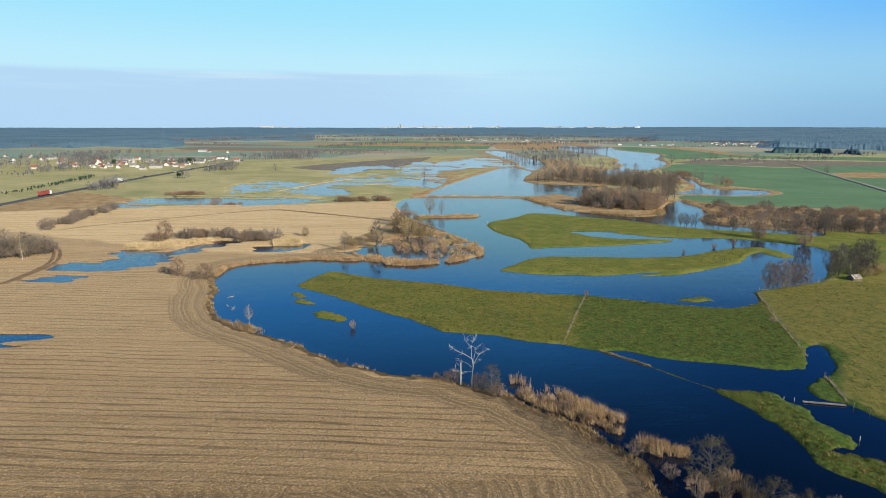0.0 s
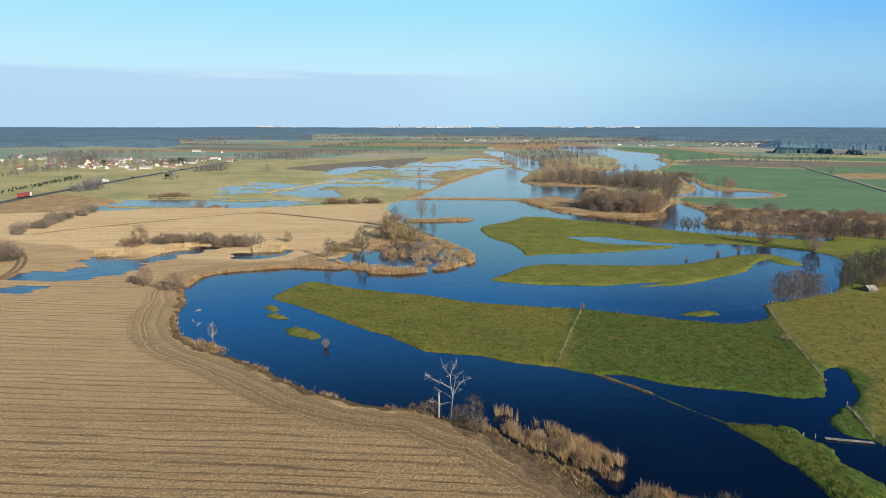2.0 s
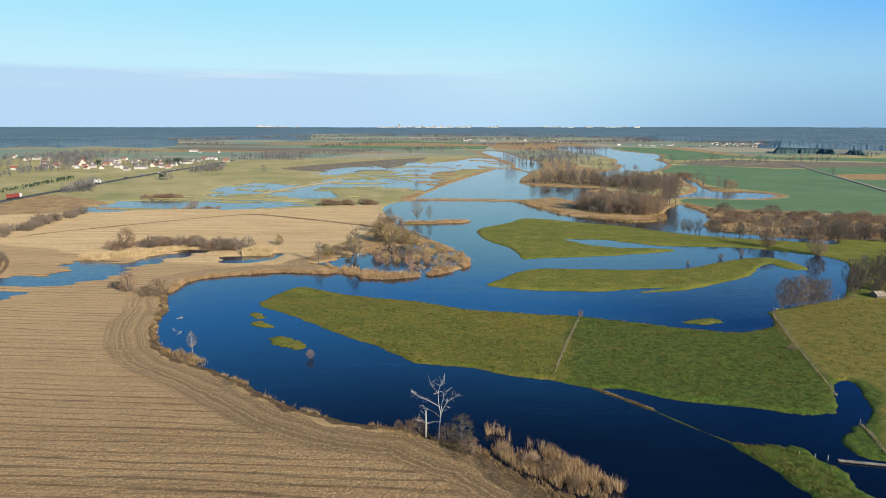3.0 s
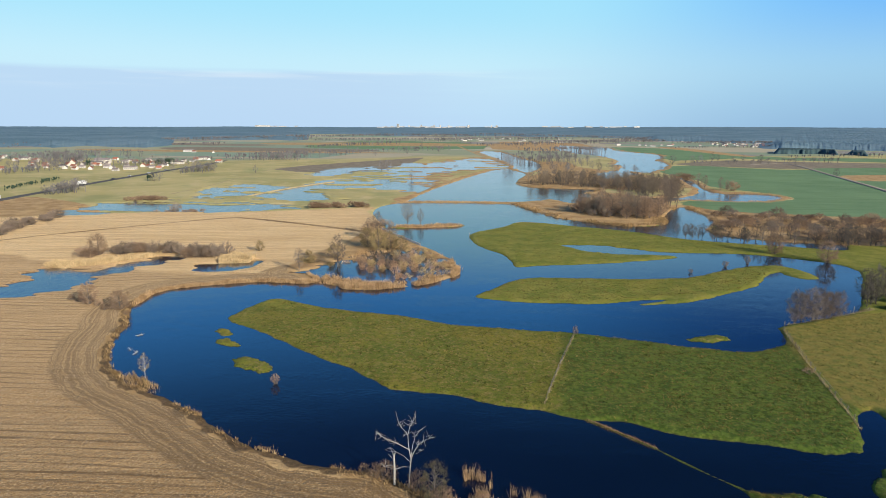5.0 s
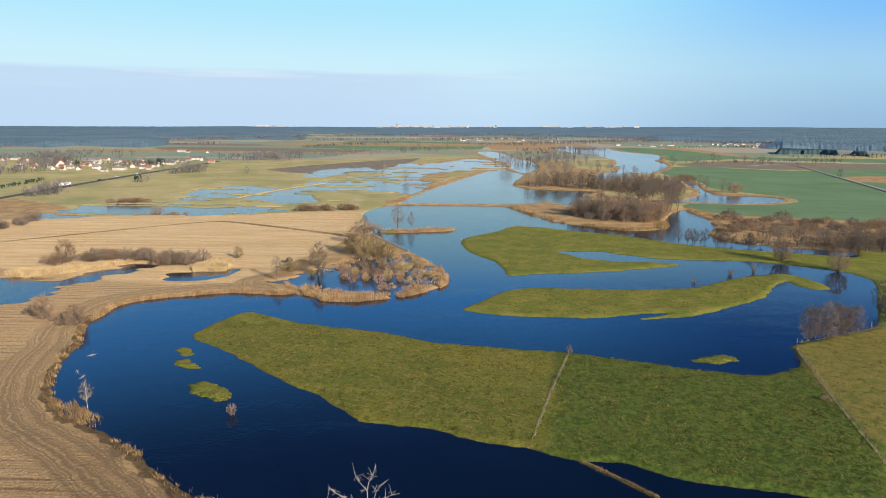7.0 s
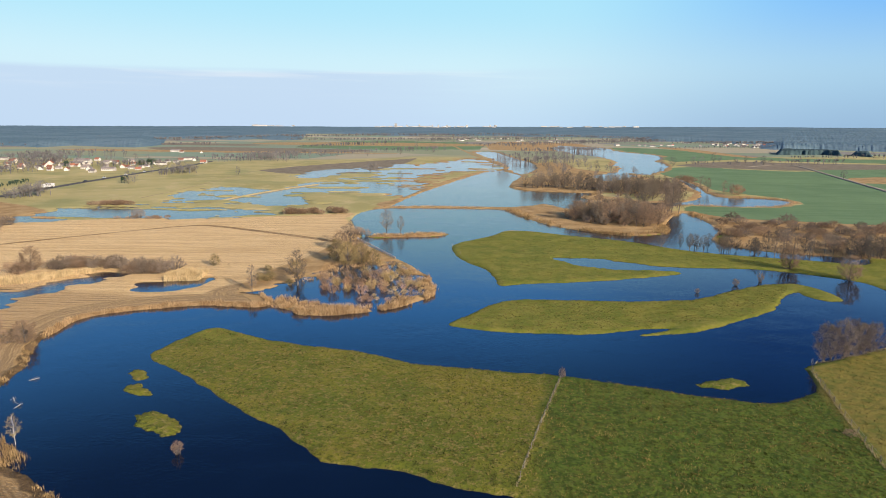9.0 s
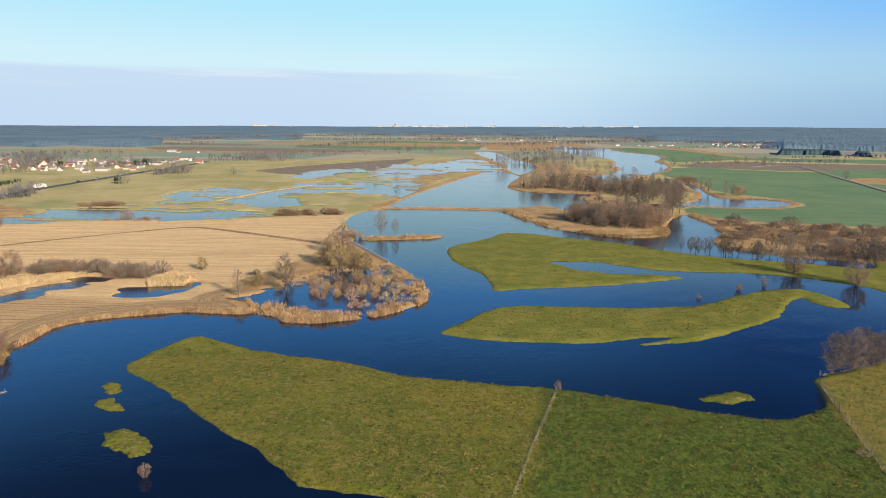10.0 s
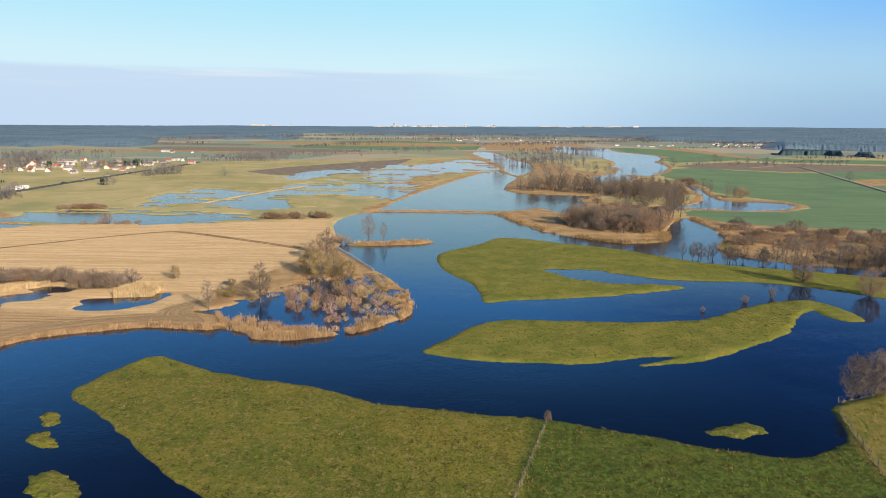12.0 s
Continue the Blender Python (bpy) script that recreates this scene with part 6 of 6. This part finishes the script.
def villages():
    forms = [house(ROOF_R, (11, 8, 3.2, 3.6), "white house with a red tiled gable roof"), house(ROOF_G, (12, 9, 3.6, 3.4), "white house with a grey gable roof"),
             house(ROOF_G, (22, 11, 4.2, 2.6), "long white building with a low grey roof", 6)]
    g = np.random.default_rng(9)
    spots = HOMES + HOMES_W + HOMES_E + [(x, y, int(g.integers(3))) for x, y in scatter([(900, 2150), (1100, 2350), (1180, 2350), (915, 1720), (830, 1690), (770, 1740)], 46, 171, 22)]
    spots += [(x, y, int(g.integers(2))) for x, y in scatter([(-460, 720), (-330, 740), (-330, 900), (-480, 890)], 26, 172, 20)]
    spots += [(x, y, 2 - int(g.integers(2))) for x, y in scatter([(-60, 2000), (420, 1900), (520, 2500), (-40, 2500)], 34, 173, 30)]
    first = set()
    z = ground_height(np.array([s[:2] for s in spots], float), np.full(len(spots), 40.0))
    for (x, y, k), zz in zip(spots, z):
        k2 = g.uniform(0.62, 0.88)
        m = Matrix.LocRotScale((x, y, zz - 0.1), Euler((0, 0, radians(g.uniform(-35, 35) + (90 if g.random() < 0.3 else 0)))), (k2, k2, k2))
        if k in first:
            ob = copy_thing(forms[k], m)
        else:
            forms[k].matrix_basis = m
            first.add(k)


villages()


def town():
    """Apartment blocks and sheds far off on the skyline."""
    forms = []
    for w, d, h, floors in ((28, 14, 34, 10), (60, 14, 18, 5), (120, 60, 14, 0)):
        root = new("apartment_building" if floors else "factory_hall")
        part("wall", boxed(((0, 0, h / 2 - 2), (w, d, h + 4))), WALL_W, root)
        part("roof", boxed(((0, 0, h + 0.3), (w + 0.8, d + 0.8, 0.6))), ROOF_G, root)
        for i in range(floors):
            part("window_band", boxed(((0, -d / 2 - 0.03, 2 + i * (h - 2) / floors), (w * 0.9, 0.1, 1.1))), GLASS, root)
        forms.append(tagged(root, "pale concrete apartment block on the skyline" if floors else "long pale factory hall on the skyline", "building", "skyline town"))
    g = np.random.default_rng(12)
    spots = []
    for lo, hi, n in ((-1380, -1080, 9), (-460, -360, 4), (-350, 220, 26), (330, 420, 5), (760, 960, 7), (1040, 1430, 9)):
        for i in range(n):
            spots.append((lo + (hi - lo) * (i + g.random()) / n, g.uniform(4450, 4700), int(g.choice([0, 0, 1, 2]) if -360 < lo < 400 else g.choice([1, 2]))))
    first = set()
    z = ground_height(np.array([s[:2] for s in spots]), np.full(len(spots), 40.0))
    for (x, y, k), zz in zip(spots, z):
        m = Matrix.LocRotScale((x, y, zz + 13), Euler((0, 0, g.uniform(-0.4, 0.4))), (0.6, 0.6, g.uniform(0.35, 0.7)))
        if k in first:
            copy_thing(forms[k], m)
        else:
            forms[k].matrix_basis = m
            first.add(k)


town()

for n, (x, y) in enumerate(scatter([(-480, 715), (-330, 705), (-300, 760), (-320, 940), (-500, 900), (-640, 960), (-600, 800)], 60, 175, 12)):
    plant("distant", x, y, 7 + 1.4 * (n % 4), "bare garden tree among village houses", "village trees")

# ---- far woods ----


def forest(name, a0, a1, near, far, tall, material, label, seed, step=0.07, rows=110, run=150.0, taper=2.0):
    """An uneven canopy with a ragged, upright front, between two bearings (degrees) and two distances."""
    g = np.random.default_rng(seed)
    na, nr = int((a1 - a0) / step), rows
    ang = np.radians(np.linspace(a0, a1, na))
    knots = np.arange(0, na + 60, 30)
    edge = near * (1 + 0.03 * np.interp(np.arange(na), knots, g.normal(0, 1, len(knots)))) + g.normal(0, 4, na)
    f = np.linspace(0, 1, nr - 3)[:, None]
    deep = 1 / (1 / edge[None] * (1 - f) + f / far)
    r = np.concatenate([edge[None] - d for d in (run, 0.7 * run, 0.4 * run)] + [deep])
    r[4:] += g.normal(0, 0.25, (nr - 4, na)) * np.diff(r, axis=0)[3:]
    q = np.stack([r * np.sin(ang), r * np.cos(ang)], -1).reshape(-1, 2)
    base = ground_height(q, np.full(len(q), 60.0)).reshape(nr, na)
    stand = 0.5 * vnoise(q, 240.0, 33).reshape(nr, na) + 0.3 * vnoise(q, 70.0, 34).reshape(nr, na)
    rise = tall * (0.85 + 0.20 * stand + g.uniform(-0.08, 0.08, (nr, na)))
    rise[0], rise[1], rise[2] = -1.0, rise[1] * 0.40, rise[2] * 0.72
    ends = np.clip(np.minimum(np.arange(na), na - 1 - np.arange(na)) / (taper / step), 0, 1)
    rise = rise * ends - 1.5 * (1 - ends)
    verts = np.c_[q, (base + rise).ravel()]
    i, j = np.meshgrid(np.arange(nr - 1), np.arange(na - 1), indexing="ij")
    a = (i * na + j).ravel()
    faces = np.stack([a, a + 1, a + na + 1, a + na], -1)[:, ::-1]
    return tagged(mesh_object(name, verts, faces, material), label, "forest", kind="stuff")


forest("pine_forest", -48, -22.5, 1640, 4900, 13, PINE_HAZED, "wide dark conifer forest blued by haze", 181)
forest("pine_forest", -26, -11.5, 2150, 4900, 12, PINE_HAZED, "dark conifer forest beyond the fields", 182)
forest("pine_forest", -15, 15, 3000, 4920, 11, PINE_HAZED, "dark forest rim below the skyline", 183)
forest("pine_forest", 10, 23, 2900, 4920, 12, PINE_HAZED, "dark forest on rising ground", 184)
forest("pine_forest", 17, 32, 2500, 4920, 13, PINE_HAZED, "dark forest on rising ground", 185)
forest("pine_forest", 26.5, 50, 1950, 4920, 13, PINE_HAZED, "wide dark conifer forest on rising ground", 186)
forest("pine_plantation", 27.9, 32.3, 1475, 1590, 12, PINE_NEAR, "square dark conifer plantation", 187, 0.10, 16, 9.0, 0.3)
forest("pine_plantation", 32.8, 34.2, 1500, 1600, 9, PINE_NEAR, "small dark conifer plantation", 188, 0.10, 12, 9.0, 0.3)


def bare_belt(name, points, n, reach, tall, label, seed, material=GROVE_HAZY, twigs=24):
    """Many small crowns in a belt, too far off to pick apart."""
    g = np.random.default_rng(seed)
    q = along(points, n, seed, reach)
    z = ground_height(q, np.full(n, 60.0))
    h = tall * g.uniform(0.5, 1.15, n)
    w = h * g.uniform(0.24, 0.42, n)
    fat = 0.10 + 0.00014 * np.hypot(q[:, 0], q[:, 1])
    k = np.repeat(np.arange(n), twigs)
    d = g.normal(0, 1, (n * twigs, 3))
    d *= (g.uniform(0.45, 1.0, len(d)) / np.linalg.norm(d, axis=1))[:, None]
    tip = np.c_[q[k], z[k] + 0.58 * h[k]] + d * np.c_[w[k], w[k], 0.42 * h[k]]
    root = np.c_[q[k], z[k] + 0.40 * h[k]] * 0.55 + tip * 0.45
    sticks = np.c_[root, tip, fat[k], fat[k]]
    trunks = np.c_[q, z - 1, q, z + 0.85 * h, fat * 1.6, fat]
    return tagged(twig_mesh(name, np.concatenate([trunks, sticks]), material), label, "woods", kind="stuff")


for n, (line, count, reach, tall, label) in enumerate((
    ([(-442, 613), (-430, 642), (-440, 707), (-415, 710)], 60, 9, 8, "bare garden trees before the village"),
    ([(-489, 790), (-457, 775), (-470, 830), (-520, 900)], 90, 15, 15, "tall grey bare trees in the village"),
    ([(-610, 880), (-560, 960), (-500, 1010)], 90, 24, 12, "grey-brown bare wood behind the village"),
    ([(-640, 720), (-560, 740), (-500, 700)], 70, 12, 10, "bare trees along the village edge"),
    ([(-445, 786), (-384, 794), (-337, 823)], 46, 14, 9, "bare trees between village houses"),
    ([(-284, 487), (-279, 496), (-272, 508)], 26, 3.5, 11, "bare alders beside the country road"),
    ([(-268, 690), (-258, 705), (-250, 715)], 26, 4, 11, "dark bare trees beside the road"),
    ([(-903, 1256), (-898, 1391), (-859, 1479), (-896, 1766)], 170, 30, 13, "bare woodland fringe of the conifer forest"),
    ([(-903, 1764), (-768, 1806), (-625, 1983), (-452, 2198)], 260, 26, 15, "pale bare woodland fringe of the conifer forest"),
    ([(-620, 1480), (-560, 1500), (-520, 1490)], 36, 8, 9, "bare thicket among far fields"),
    ([(-289, 938), (-251, 959), (-214, 1016)], 120, 16, 12, "purple-brown bare wood beside the fields"),
    ([(-330, 1000), (-260, 1080), (-190, 1110)], 90, 14, 10, "purple-brown bare wood beside the fields"),
    ([(-287, 1391), (-207, 1559), (-100, 1674)], 90, 9, 11, "thin hedge between far fields"),
    ([(-186, 1097), (-137, 1194), (-75, 1257), (17, 1331)], 70, 9, 11, "bare hedge trees between far fields"),
    ([(-487, 2369), (-211, 2702), (129, 2607)], 300, 40, 14, "thin bare wood strip across the plain"),
    ([(-420, 1950), (-180, 2000), (60, 1960)], 190, 30, 13, "thin bare wood strip across the plain"),
    ([(85, 1721), (172, 1651), (282, 1772), (484, 1932)], 190, 24, 13, "bare riverside wood on the plain"),
    ([(122, 953), (156, 973), (202, 979)], 70, 14, 13, "bare riverside wood"),
    ([(185, 1307), (271, 1381), (321, 1279)], 110, 22, 13, "bare riverside wood"),
    ([(130, 1120), (190, 1160), (240, 1120)], 60, 18, 11, "bare riverside wood"),
    ([(380, 960), (480, 975), (620, 1000)], 44, 7, 10, "thin hedge between crops"),
    ([(640, 1180), (740, 1200), (840, 1210)], 30, 6, 9, "thin hedge between crops"),
    ([(554, 2213), (806, 2446), (1098, 2700)], 240, 40, 14, "bare wood before the eastern forest"),
    ([(759, 2007), (947, 2087), (1150, 2000)], 200, 30, 12, "bare wood round the eastern village"),
    ([(380, 1980), (560, 2050), (760, 2150)], 150, 24, 12, "bare wood before the eastern village"),
    ([(560, 1560), (700, 1640), (930, 1700)], 80, 12, 9, "bare hedge before the eastern village"),
    ([(1000, 2500), (600, 2750), (200, 2900)], 240, 50, 14, "bare wood strip on the far plain"),
    ([(-60, 2200), (150, 2250), (420, 2300)], 180, 30, 12, "bare wood strip on the far plain"),
)):
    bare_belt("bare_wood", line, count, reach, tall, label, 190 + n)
for n, (line, count, reach, tall, label) in enumerate((
    ([(-362, 826), (-350, 828), (-338, 830)], 30, 4, 9, "dark evergreen clump in the village"),
    ([(-262, 602), (-258, 606)], 5, 1.2, 9, "dark evergreen beside the pasture ditch"),
    ([(-430, 792), (-424, 800)], 9, 3, 9, "dark evergreens beside a house"),
    ([(-333, 456), (-334, 497), (-340, 544), (-349, 609)], 120, 2.5, 3, "dark low hedge along a pasture"),
)):
    bare_belt("evergreen_hedge", line, count, reach, tall, label, 230 + n, EVERGREEN, 40)
